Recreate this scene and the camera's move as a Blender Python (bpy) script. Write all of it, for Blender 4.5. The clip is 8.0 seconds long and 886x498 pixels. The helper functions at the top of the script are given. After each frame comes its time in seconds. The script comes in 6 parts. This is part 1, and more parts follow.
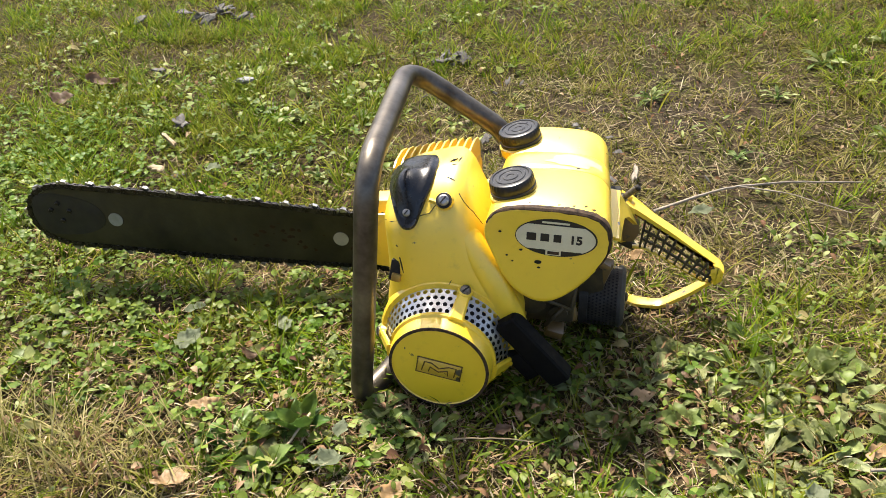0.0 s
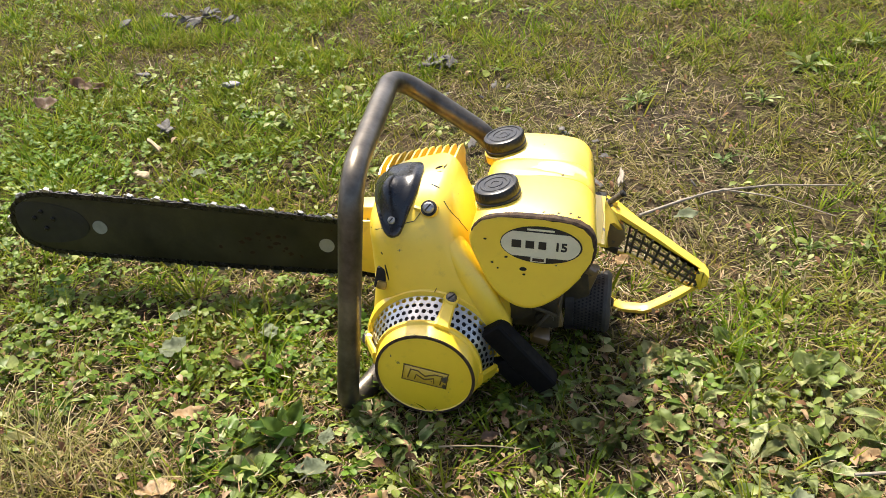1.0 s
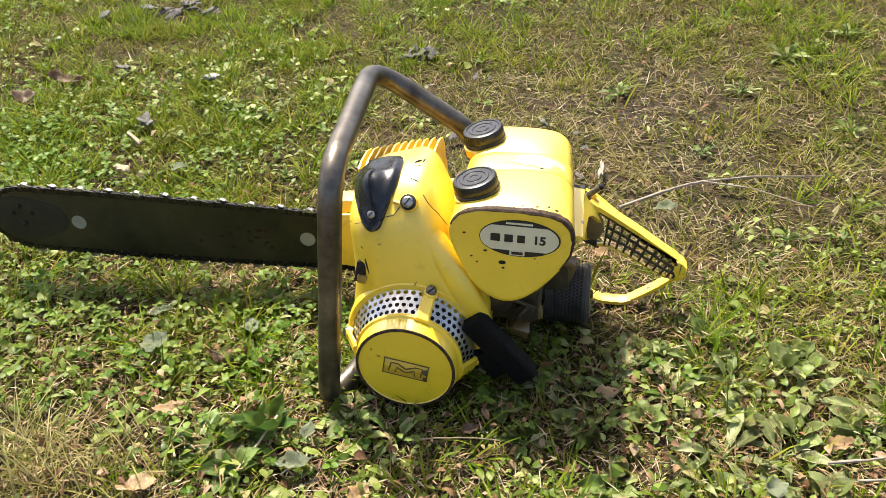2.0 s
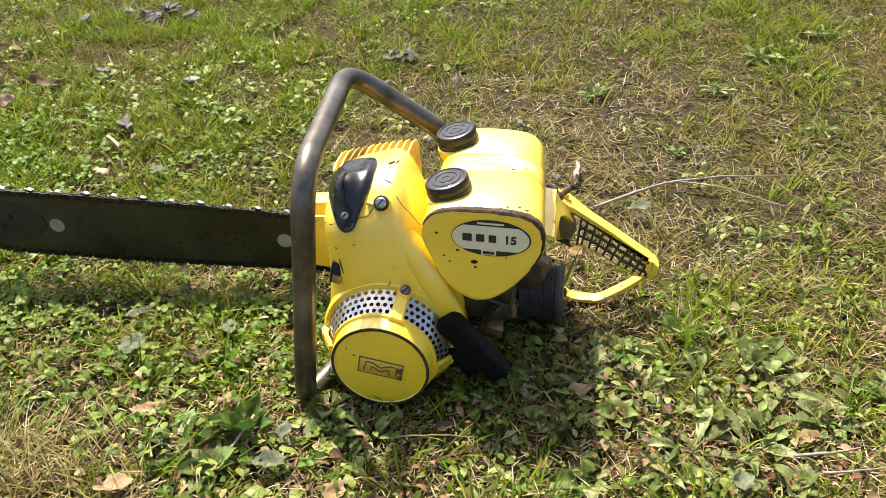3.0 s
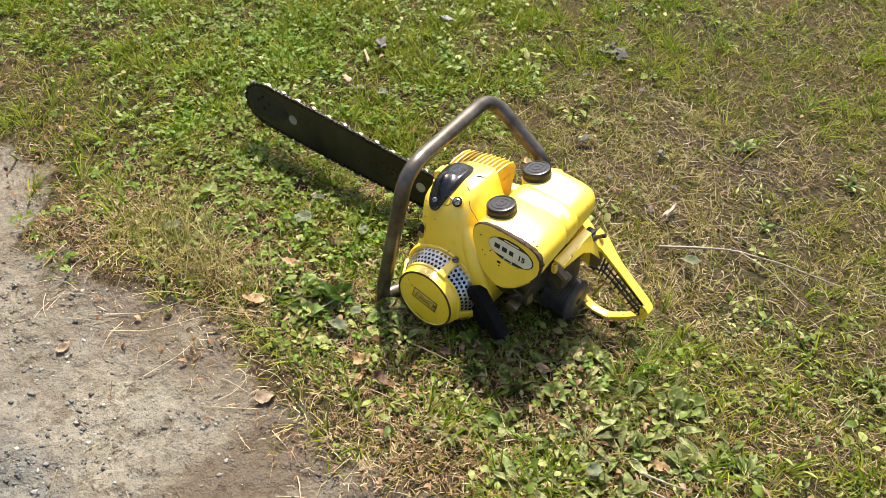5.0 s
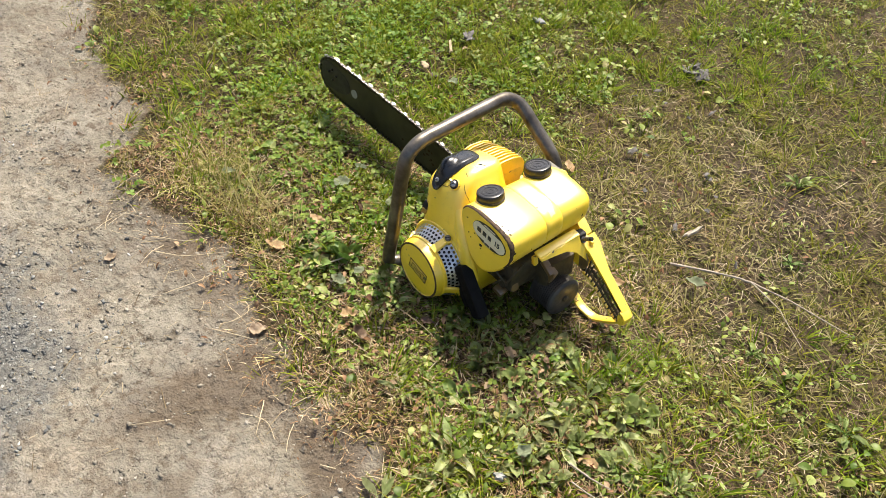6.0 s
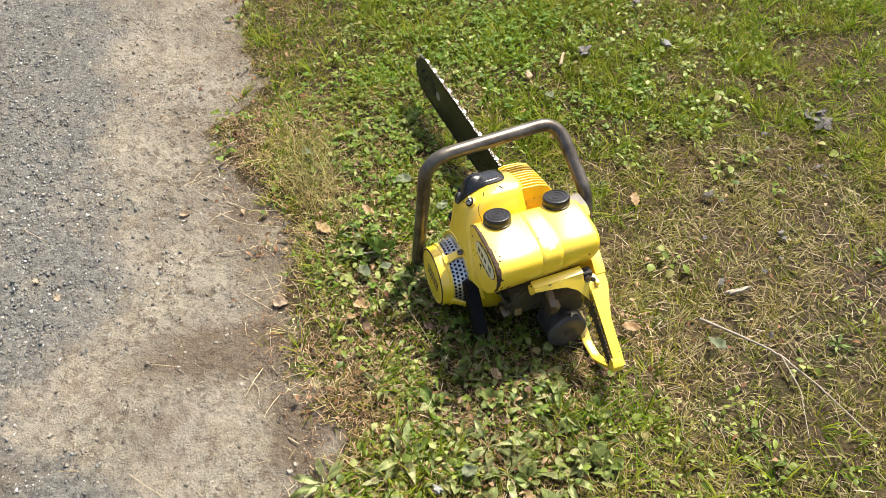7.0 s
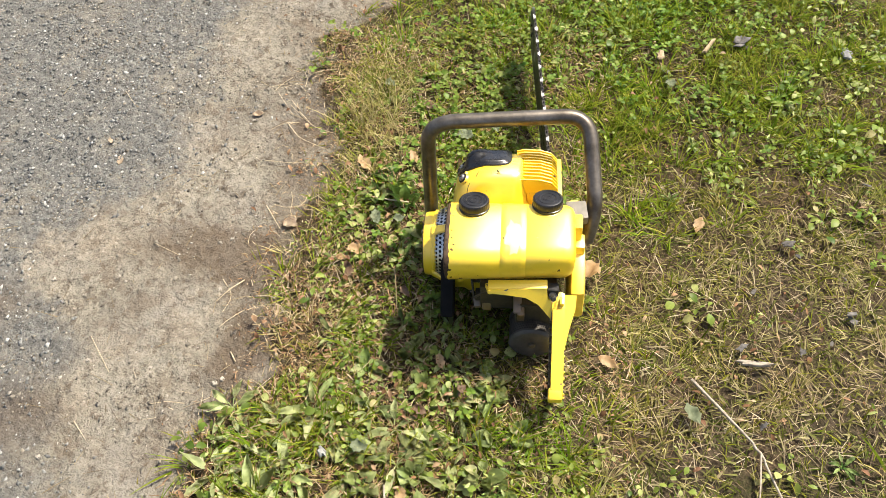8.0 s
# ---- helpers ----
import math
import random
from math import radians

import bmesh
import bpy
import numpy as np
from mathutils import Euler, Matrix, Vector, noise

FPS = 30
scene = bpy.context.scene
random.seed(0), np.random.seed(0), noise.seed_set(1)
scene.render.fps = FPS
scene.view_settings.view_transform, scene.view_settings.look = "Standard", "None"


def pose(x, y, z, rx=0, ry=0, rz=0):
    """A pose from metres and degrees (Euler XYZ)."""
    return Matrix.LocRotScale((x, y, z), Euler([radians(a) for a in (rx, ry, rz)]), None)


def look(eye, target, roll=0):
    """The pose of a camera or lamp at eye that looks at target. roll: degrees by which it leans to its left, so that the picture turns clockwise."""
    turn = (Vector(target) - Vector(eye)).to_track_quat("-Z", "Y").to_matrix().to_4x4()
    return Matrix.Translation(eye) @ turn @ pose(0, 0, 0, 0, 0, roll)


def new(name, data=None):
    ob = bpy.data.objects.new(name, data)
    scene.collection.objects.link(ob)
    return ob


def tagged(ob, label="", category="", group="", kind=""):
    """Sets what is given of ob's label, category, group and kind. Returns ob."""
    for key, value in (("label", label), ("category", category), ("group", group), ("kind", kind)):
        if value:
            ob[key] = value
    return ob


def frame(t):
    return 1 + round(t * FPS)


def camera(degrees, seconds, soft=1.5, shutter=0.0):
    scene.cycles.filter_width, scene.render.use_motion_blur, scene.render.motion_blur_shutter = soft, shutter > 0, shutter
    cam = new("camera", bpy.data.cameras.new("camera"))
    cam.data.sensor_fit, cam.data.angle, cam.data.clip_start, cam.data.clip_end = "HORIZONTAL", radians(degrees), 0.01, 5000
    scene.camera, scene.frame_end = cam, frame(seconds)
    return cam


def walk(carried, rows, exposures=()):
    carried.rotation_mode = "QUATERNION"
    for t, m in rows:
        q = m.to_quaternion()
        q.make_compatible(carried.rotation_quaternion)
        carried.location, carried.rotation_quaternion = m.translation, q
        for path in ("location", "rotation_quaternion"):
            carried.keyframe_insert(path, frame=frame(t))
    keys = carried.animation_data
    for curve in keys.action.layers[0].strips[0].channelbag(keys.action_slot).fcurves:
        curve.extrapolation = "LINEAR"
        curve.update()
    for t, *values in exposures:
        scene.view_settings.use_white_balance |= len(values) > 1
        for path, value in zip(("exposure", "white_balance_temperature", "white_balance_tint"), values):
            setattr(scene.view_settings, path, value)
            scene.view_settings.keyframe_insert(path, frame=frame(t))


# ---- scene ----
cam = camera(55.9, 8.0, soft=0.60)
PATH = [
    (0, (0.165, -0.841, 0.689), (-0.240, 0.779, -0.411), -3.3),
    (0.5, (0.169, -0.833, 0.690), (-0.222, 0.791, -0.409), -3.7),
    (1, (0.169, -0.835, 0.695), (-0.212, 0.790, -0.406), -3.2),
    (1.5, (0.169, -0.835, 0.699), (-0.196, 0.780, -0.423), -3.0),
    (3, (0.194, -0.844, 0.706), (-0.123, 0.782, -0.415), -2.7),
    (3.2, (0.193, -0.865, 0.728), (-0.148, 0.721, -0.441), -3.4),
    (3.5, (0.212, -0.854, 0.788), (-0.308, 0.560, -0.528), -4.7),
    (3.7, (0.231, -0.858, 0.837), (-0.374, 0.430, -0.569), -3.3),
    (4, (0.296, -0.898, 0.889), (-0.277, 0.406, -0.515), 3.7),
    (4.2, (0.337, -0.940, 0.918), (-0.258, 0.370, -0.471), 5.2),
    (4.5, (0.393, -0.993, 0.995), (-0.380, 0.230, -0.386), 0.7),
    (4.7, (0.453, -0.998, 1.052), (-0.282, 0.256, -0.322), 4.6),
    (5.8, (0.776, -0.849, 1.171), (-0.277, 0.148, -0.207), 4.7),
    (6, (0.828, -0.845, 1.179), (-0.255, 0.100, -0.212), 4.6),
    (6.2, (0.887, -0.787, 1.213), (-0.287, 0.114, -0.133), 5.7),
    (6.5, (1.000, -0.709, 1.273), (-0.230, 0.084, -0.090), 6.2),
    (6.8, (1.002, -0.586, 1.269), (-0.297, -0.030, -0.145), 0.6),
    (7, (1.000, -0.520, 1.267), (-0.301, -0.040, -0.174), 0.1),
    (7.2, (0.969, -0.434, 1.253), (-0.369, -0.016, -0.175), 1.1),
    (7.5, (0.946, -0.288, 1.236), (-0.318, -0.039, -0.293), -0.9),
    (7.7, (0.938, -0.172, 1.236), (-0.300, -0.042, -0.329), -2.0),
    (8, (0.951, -0.004, 1.249), (-0.304, -0.174, -0.299), -4.3),
]
walk(cam, [(t, look(eye, target, roll)) for t, eye, target, roll in PATH],
     [(0, 1.12), (1.0, 1.13), (1.5, 1.22), (3, 1.25), (3.5, 1.28), (4.5, 1.17), (6, 1.11), (8, 1.09)])

# ---- light ----
world = bpy.data.worlds.new("sky")
scene.world = world
world.use_nodes = True
sky = world.node_tree.nodes.new("ShaderNodeTexSky")
sky.sky_type = "NISHITA"
sky.sun_disc = False
sky.dust_density, sky.air_density, sky.ozone_density = 4.0, 0.75, 0.6
SUN_AZ, SUN_EL = -35.0, 59.0      # degrees clockwise from +y, and above the horizon
sky.sun_elevation, sky.sun_rotation = radians(SUN_EL), radians(SUN_AZ)
world.node_tree.links.new(sky.outputs[0], world.node_tree.nodes["Background"].inputs[0])
world.node_tree.nodes["Background"].inputs[1].default_value = 0.135
sun = new("sun", bpy.data.lights.new("sun", "SUN"))
sun.data.energy, sun.data.angle, sun.data.color = 4.5, radians(1.0), (1.0, 0.93, 0.80)
sun_way = Vector((math.sin(radians(SUN_AZ)) * math.cos(radians(SUN_EL)), math.cos(radians(SUN_AZ)) * math.cos(radians(SUN_EL)), math.sin(radians(SUN_EL))))
sun.matrix_world = look(sun_way * 10, (0, 0, 0))


# ---- materials ----
def nodes_of(name):
    m = bpy.data.materials.new(name)
    m.use_nodes = True
    t = m.node_tree
    return m, t, t.nodes["Principled BSDF"]


def add(t, kind, **values):
    n = t.nodes.new(kind)
    for key, value in values.items():
        n.inputs[key].default_value = value
    return n


def noise_of(t, scale, detail=4.0, rough=0.6):
    g = t.nodes.new("ShaderNodeNewGeometry")
    n = add(t, "ShaderNodeTexNoise", Scale=scale, Detail=detail, Roughness=rough)
    t.links.new(g.outputs["Position"], n.inputs["Vector"])
    return n.outputs["Fac"]


def ramp_of(t, fac, stops):
    r = t.nodes.new("ShaderNodeValToRGB")
    e = r.color_ramp.elements
    while len(e) < len(stops):
        e.new(0.5)
    for k, (at, colour) in enumerate(stops):
        e[k].position = at
        e[k].color = (*colour, 1) if len(colour) == 3 else colour
    t.links.new(fac, r.inputs[0])
    return r.outputs[0]


def mix_of(t, fac, a, b):
    m = t.nodes.new("ShaderNodeMix")
    m.data_type = "RGBA"
    for socket, value in ((m.inputs[0], fac), (m.inputs[6], a), (m.inputs[7], b)):
        if isinstance(value, (int, float)):
            socket.default_value = value
        elif isinstance(value, tuple):
            socket.default_value = (*value, 1)
        else:
            t.links.new(value, socket)
    return m.outputs[2]


def bump_of(t, p, height, strength, distance):
    b = add(t, "ShaderNodeBump", Strength=strength, Distance=distance)
    t.links.new(height, b.inputs["Height"])
    t.links.new(b.outputs[0], p.inputs["Normal"])


def step(t, fac, lo, hi):
    return ramp_of(t, fac, [(lo, (0, 0, 0)), (hi, (1, 1, 1))])


def plain(name, a, b, rough, metal=0.0, scale=40.0, fine=400.0, bump=0.15, coat=0.0, gloss=0.5):
    """A surface that varies between two colours at two scales."""
    m, t, p = nodes_of(name)
    big = ramp_of(t, noise_of(t, scale), [(0.3, a), (0.7, b)])
    c = mix_of(t, noise_of(t, fine, 2.0), big, tuple(0.7 * v for v in a))
    mixed = mix_of(t, 0.6, c, big)
    t.links.new(mixed, p.inputs["Base Color"])
    r = ramp_of(t, noise_of(t, scale * 2.3), [(0.25, (rough * 0.75,) * 3), (0.75, (min(1, rough * 1.25),) * 3)])
    t.links.new(r, p.inputs["Roughness"])
    p.inputs["Metallic"].default_value = metal
    p.inputs["Coat Weight"].default_value = coat
    p.inputs["Specular IOR Level"].default_value = gloss
    bump_of(t, p, noise_of(t, fine), bump, 0.0006)
    return m


def paint(name, base, rough, chips=0.70, grime=0.35):
    """Sprayed enamel over castings: faint unevenness, dirt film, and chips down to dark metal."""
    m, t, p = nodes_of(name)
    tone = ramp_of(t, noise_of(t, 22.0, 3.0), [(0.3, tuple(v * 0.93 for v in base)), (0.7, base)])
    dirt = step(t, noise_of(t, 55.0, 6.0, 0.7), 0.56, 0.80)
    film = mix_of(t, dirt, (0, 0, 0), (grime, grime, grime))
    dirty = mix_of(t, film, tone, (0.30, 0.19, 0.02))
    chip = step(t, noise_of(t, 70.0, 5.0, 0.55), chips, chips + 0.015)
    c = mix_of(t, chip, dirty, (0.045, 0.032, 0.022))
    t.links.new(c, p.inputs["Base Color"])
    r = mix_of(t, chip, (rough, rough, rough), (0.65, 0.65, 0.65))
    r2 = mix_of(t, film, r, (0.75, 0.75, 0.75))
    t.links.new(r2, p.inputs["Roughness"])
    p.inputs["Specular IOR Level"].default_value = 0.6
    p.inputs["Coat Weight"].default_value = 1.0
    p.inputs["Coat Roughness"].default_value = 0.44
    p.inputs["Coat IOR"].default_value = 1.78
    h = mix_of(t, chip, noise_of(t, 260.0, 3.0), (0, 0, 0))
    bump_of(t, p, h, 0.12, 0.0008)
    return m


YELLOW = paint("yellow_enamel", (0.90, 0.612, 0.008), 0.42)
YELLOW_OLD = paint("worn_yellow_enamel", (0.80, 0.530, 0.008), 0.50, chips=0.64, grime=0.6)
PALE_ENAMEL = paint("pale_enamel", (0.93, 0.76, 0.20), 0.22, chips=0.9, grime=0.1)
# dark brown for grime, and for shade painted between the head fins
GRIMY_SHADED = paint("grimy_shaded_enamel", (0.15, 0.080, 0.010), 0.6, chips=0.62, grime=0.8)
BLACK = plain("black_plastic", (0.010, 0.010, 0.011), (0.018, 0.018, 0.019), 0.28, bump=0.05)
BLACK_CAP = plain("black_cap", (0.006, 0.006, 0.006), (0.016, 0.015, 0.014), 0.32, gloss=0.45)
RUBBER = plain("black_rubber", (0.004, 0.004, 0.004), (0.009, 0.008, 0.007), 0.62, gloss=0.12)
BAR_STEEL = plain("oily_bar_steel", (0.018, 0.017, 0.008), (0.062, 0.055, 0.025), 0.42, metal=0.35, scale=14.0, fine=260.0, gloss=0.3)
RUST = plain("rust_blotch", (0.020, 0.012, 0.006), (0.060, 0.032, 0.014), 0.8, scale=200.0, gloss=0.1)
NOSE_STEEL = plain("dark_nose_steel", (0.014, 0.013, 0.010), (0.032, 0.030, 0.022), 0.5, metal=0.25)
CHAIN_STEEL = plain("chain_steel", (0.012, 0.011, 0.009), (0.075, 0.068, 0.060), 0.30, metal=0.8, scale=160.0)
CUTTER_STEEL = plain("bright_cutter_steel", (0.20, 0.19, 0.18), (0.62, 0.61, 0.58), 0.36, metal=1.0, scale=160.0)
BARE_STEEL = plain("dull_bolt_steel", (0.10, 0.085, 0.065), (0.30, 0.27, 0.23), 0.42, metal=0.9, scale=220.0)
SCREEN = plain("bright_screen", (0.46, 0.45, 0.43), (0.66, 0.65, 0.63), 0.32, metal=0.85, scale=90.0, bump=0.05)
TUBE = plain("worn_tube_steel", (0.050, 0.040, 0.029), (0.20, 0.175, 0.142), 0.36, metal=0.7, scale=26.0, fine=260.0)
# near-black for chips and joints, and for shade painted into slots and recesses
DARK = plain("dark_wear_and_shade", (0.006, 0.005, 0.004), (0.015, 0.012, 0.009), 0.8)
GREASY = plain("greasy_casting", (0.03, 0.024, 0.015), (0.10, 0.075, 0.03), 0.6, metal=0.2)
MUFFLER = plain("black_muffler", (0.030, 0.026, 0.021), (0.085, 0.074, 0.060), 0.55, metal=0.2, gloss=0.25)
END_CAP = plain("sooty_grey_steel", (0.040, 0.036, 0.030), (0.095, 0.086, 0.072), 0.55, metal=0.3)
RIM = plain("worn_rim_metal", (0.018, 0.012, 0.008), (0.115, 0.072, 0.042), 0.75, scale=190.0, gloss=0.2)
EMBLEM = plain("brown_emblem_lines", (0.045, 0.024, 0.008), (0.22, 0.13, 0.02), 0.6, scale=220.0)
CREAM = plain("cream_label", (0.66, 0.60, 0.38), (0.76, 0.70, 0.47), 0.4, bump=0.02)
LABEL_BLACK = plain("label_black", (0.008, 0.008, 0.008), (0.014, 0.013, 0.012), 0.4, bump=0.02)
BRASS = plain("dull_brass", (0.35, 0.24, 0.07), (0.5, 0.36, 0.12), 0.4, metal=0.8)
PALE = plain("pale_disc", (0.22, 0.22, 0.16), (0.33, 0.33, 0.25), 0.6)


def leafy(name, stops, rough=0.55, through_light=0.30, sheen=0.08, fine=120.0, single=False, patches=7.0):
    """Leaves and blades: the tone differs from island to island, and a little along each."""
    m, t, p = nodes_of(name)
    g = t.nodes.new("ShaderNodeNewGeometry")
    own = t.nodes.new("ShaderNodeObjectInfo")
    tone = ramp_of(t, own.outputs["Random"] if single else g.outputs["Random Per Island"], stops)
    c = mix_of(t, step(t, noise_of(t, fine, 3.0), 0.35, 0.8), tone, tuple(0.55 * v for v in stops[0][1]))
    c1 = mix_of(t, 0.45, tone, c)
    patch = step(t, noise_of(t, patches, 3.0), 0.40, 0.68)
    c2 = mix_of(t, patch, c1, mix_of(t, 0.31, c1, (0.18, 0.110, 0.028)))
    t.links.new(c2, p.inputs["Base Color"])
    p.inputs["Roughness"].default_value = rough
    p.inputs["Specular IOR Level"].default_value = sheen
    tr = t.nodes.new("ShaderNodeBsdfTranslucent")
    t.links.new(c2, tr.inputs[0])
    mx = t.nodes.new("ShaderNodeMixShader")
    mx.inputs[0].default_value = through_light
    out = t.nodes["Material Output"]
    t.links.new(p.outputs[0], mx.inputs[1])
    t.links.new(tr.outputs[0], mx.inputs[2])
    t.links.new(mx.outputs[0], out.inputs[0])
    return m


GRASS = leafy("grass_blades", [(0.0, (0.044, 0.076, 0.004)), (0.40, (0.110, 0.145, 0.008)), (0.75, (0.200, 0.208, 0.015)), (0.92, (0.26, 0.225, 0.045)), (1.0, (0.37, 0.30, 0.12))], through_light=0.36, sheen=0.05)
LUSH = leafy("lush_grass", [(0.0, (0.062, 0.135, 0.006)), (0.45, (0.140, 0.225, 0.010)), (0.85, (0.250, 0.305, 0.020)), (1.0, (0.36, 0.335, 0.060))], through_light=0.38, sheen=0.05)
DRY_GRASS = leafy("yellowing_grass", [(0.0, (0.155, 0.175, 0.028)), (0.4, (0.30, 0.275, 0.078)), (1.0, (0.53, 0.46, 0.23))])
CLOVER = leafy("clover_leaf", [(0.0, (0.066, 0.138, 0.015)), (0.5, (0.128, 0.225, 0.028)), (1.0, (0.235, 0.320, 0.054))], rough=0.42, through_light=0.38, sheen=0.16)
WEED = leafy("weed_leaf", [(0.0, (0.060, 0.115, 0.014)), (0.35, (0.150, 0.225, 0.032)), (0.7, (0.270, 0.345, 0.066)), (0.92, (0.43, 0.475, 0.17)), (1.0, (0.40, 0.32, 0.14))], rough=0.42, through_light=0.38, sheen=0.24, patches=18.0)
PLANT = leafy("plant_leaf", [(0.0, (0.15, 0.23, 0.058)), (0.4, (0.26, 0.345, 0.105)), (0.75, (0.38, 0.44, 0.18)), (1.0, (0.50, 0.51, 0.26))], rough=0.45, through_light=0.36, sheen=0.24, single=True)
BIG_WEED = leafy("dark_weed_leaf", [(0.0, (0.070, 0.155, 0.030)), (0.6, (0.145, 0.265, 0.050)), (1.0, (0.27, 0.38, 0.09))], rough=0.36, through_light=0.38, sheen=0.30, single=True)
PALE_WEED = leafy("pale_weed_leaf", [(0.0, (0.25, 0.32, 0.115)), (0.6, (0.38, 0.44, 0.19)), (1.0, (0.52, 0.55, 0.30))], rough=0.45, through_light=0.36, sheen=0.24, single=True)
STRAW = leafy("dry_straw", [(0.0, (0.078, 0.054, 0.030)), (0.5, (0.20, 0.155, 0.088)), (0.85, (0.37, 0.305, 0.19)), (1.0, (0.58, 0.50, 0.35))], rough=0.6, through_light=0.15)
MATTED = leafy("matted_grass", [(0.0, (0.034, 0.042, 0.009)), (0.4, (0.088, 0.098, 0.022)), (0.75, (0.170, 0.165, 0.050)), (1.0, (0.33, 0.285, 0.15))], through_light=0.28, sheen=0.05)
CHAFF = leafy("reddish_chaff", [(0.0, (0.12, 0.062, 0.034)), (0.35, (0.26, 0.155, 0.085)), (0.7, (0.40, 0.29, 0.16)), (1.0, (0.58, 0.49, 0.32))], rough=0.6, through_light=0.18)
LITTER = leafy("leaf_litter", [(0.0, (0.085, 0.040, 0.022)), (0.4, (0.21, 0.110, 0.062)), (0.75, (0.33, 0.205, 0.118)), (1.0, (0.46, 0.35, 0.22))], rough=0.6, through_light=0.15)
DEAD = plain("dead_leaf_brown", (0.40, 0.25, 0.11), (0.60, 0.43, 0.23), 0.55, scale=60.0)
DEAD_PALE = plain("dead_leaf_pale", (0.36, 0.265, 0.17), (0.54, 0.43, 0.30), 0.65, scale=60.0)
DEAD_DARK = plain("dead_leaf_dark", (0.13, 0.075, 0.040), (0.26, 0.165, 0.095), 0.6, scale=60.0)
GREY_LEAF = plain("grey_green_leaf", (0.17, 0.20, 0.11), (0.29, 0.32, 0.20), 0.7, scale=70.0, gloss=0.25)
STALK = plain("pale_stalk", (0.34, 0.27, 0.16), (0.54, 0.45, 0.29), 0.7, scale=120.0)
TWIG = plain("grey_twig", (0.20, 0.16, 0.11), (0.38, 0.33, 0.26), 0.75, scale=120.0)
WOOD = plain("pale_wood", (0.24, 0.175, 0.09), (0.38, 0.29, 0.165), 0.7, scale=120.0)
BARK = plain("grey_bark", (0.026, 0.023, 0.020), (0.17, 0.155, 0.135), 0.85, scale=110.0, bump=0.6)


def cells_of(t, scale):
    """Height and tone of angular grains packed side by side."""
    g = t.nodes.new("ShaderNodeNewGeometry")
    bend = add(t, "ShaderNodeTexNoise", Scale=scale * 0.8)
    t.links.new(g.outputs["Position"], bend.inputs["Vector"])
    lean = t.nodes.new("ShaderNodeVectorMath")
    lean.operation = "MULTIPLY_ADD"
    t.links.new(bend.outputs["Color"], lean.inputs[0])
    lean.inputs[1].default_value = (0.6 / scale,) * 3
    t.links.new(g.outputs["Position"], lean.inputs[2])
    v = add(t, "ShaderNodeTexVoronoi", Scale=scale)
    t.links.new(lean.outputs[0], v.inputs["Vector"])
    return ramp_of(t, v.outputs["Distance"], [(0.0, (1, 1, 1)), (0.75, (0, 0, 0))]), v.outputs["Color"]


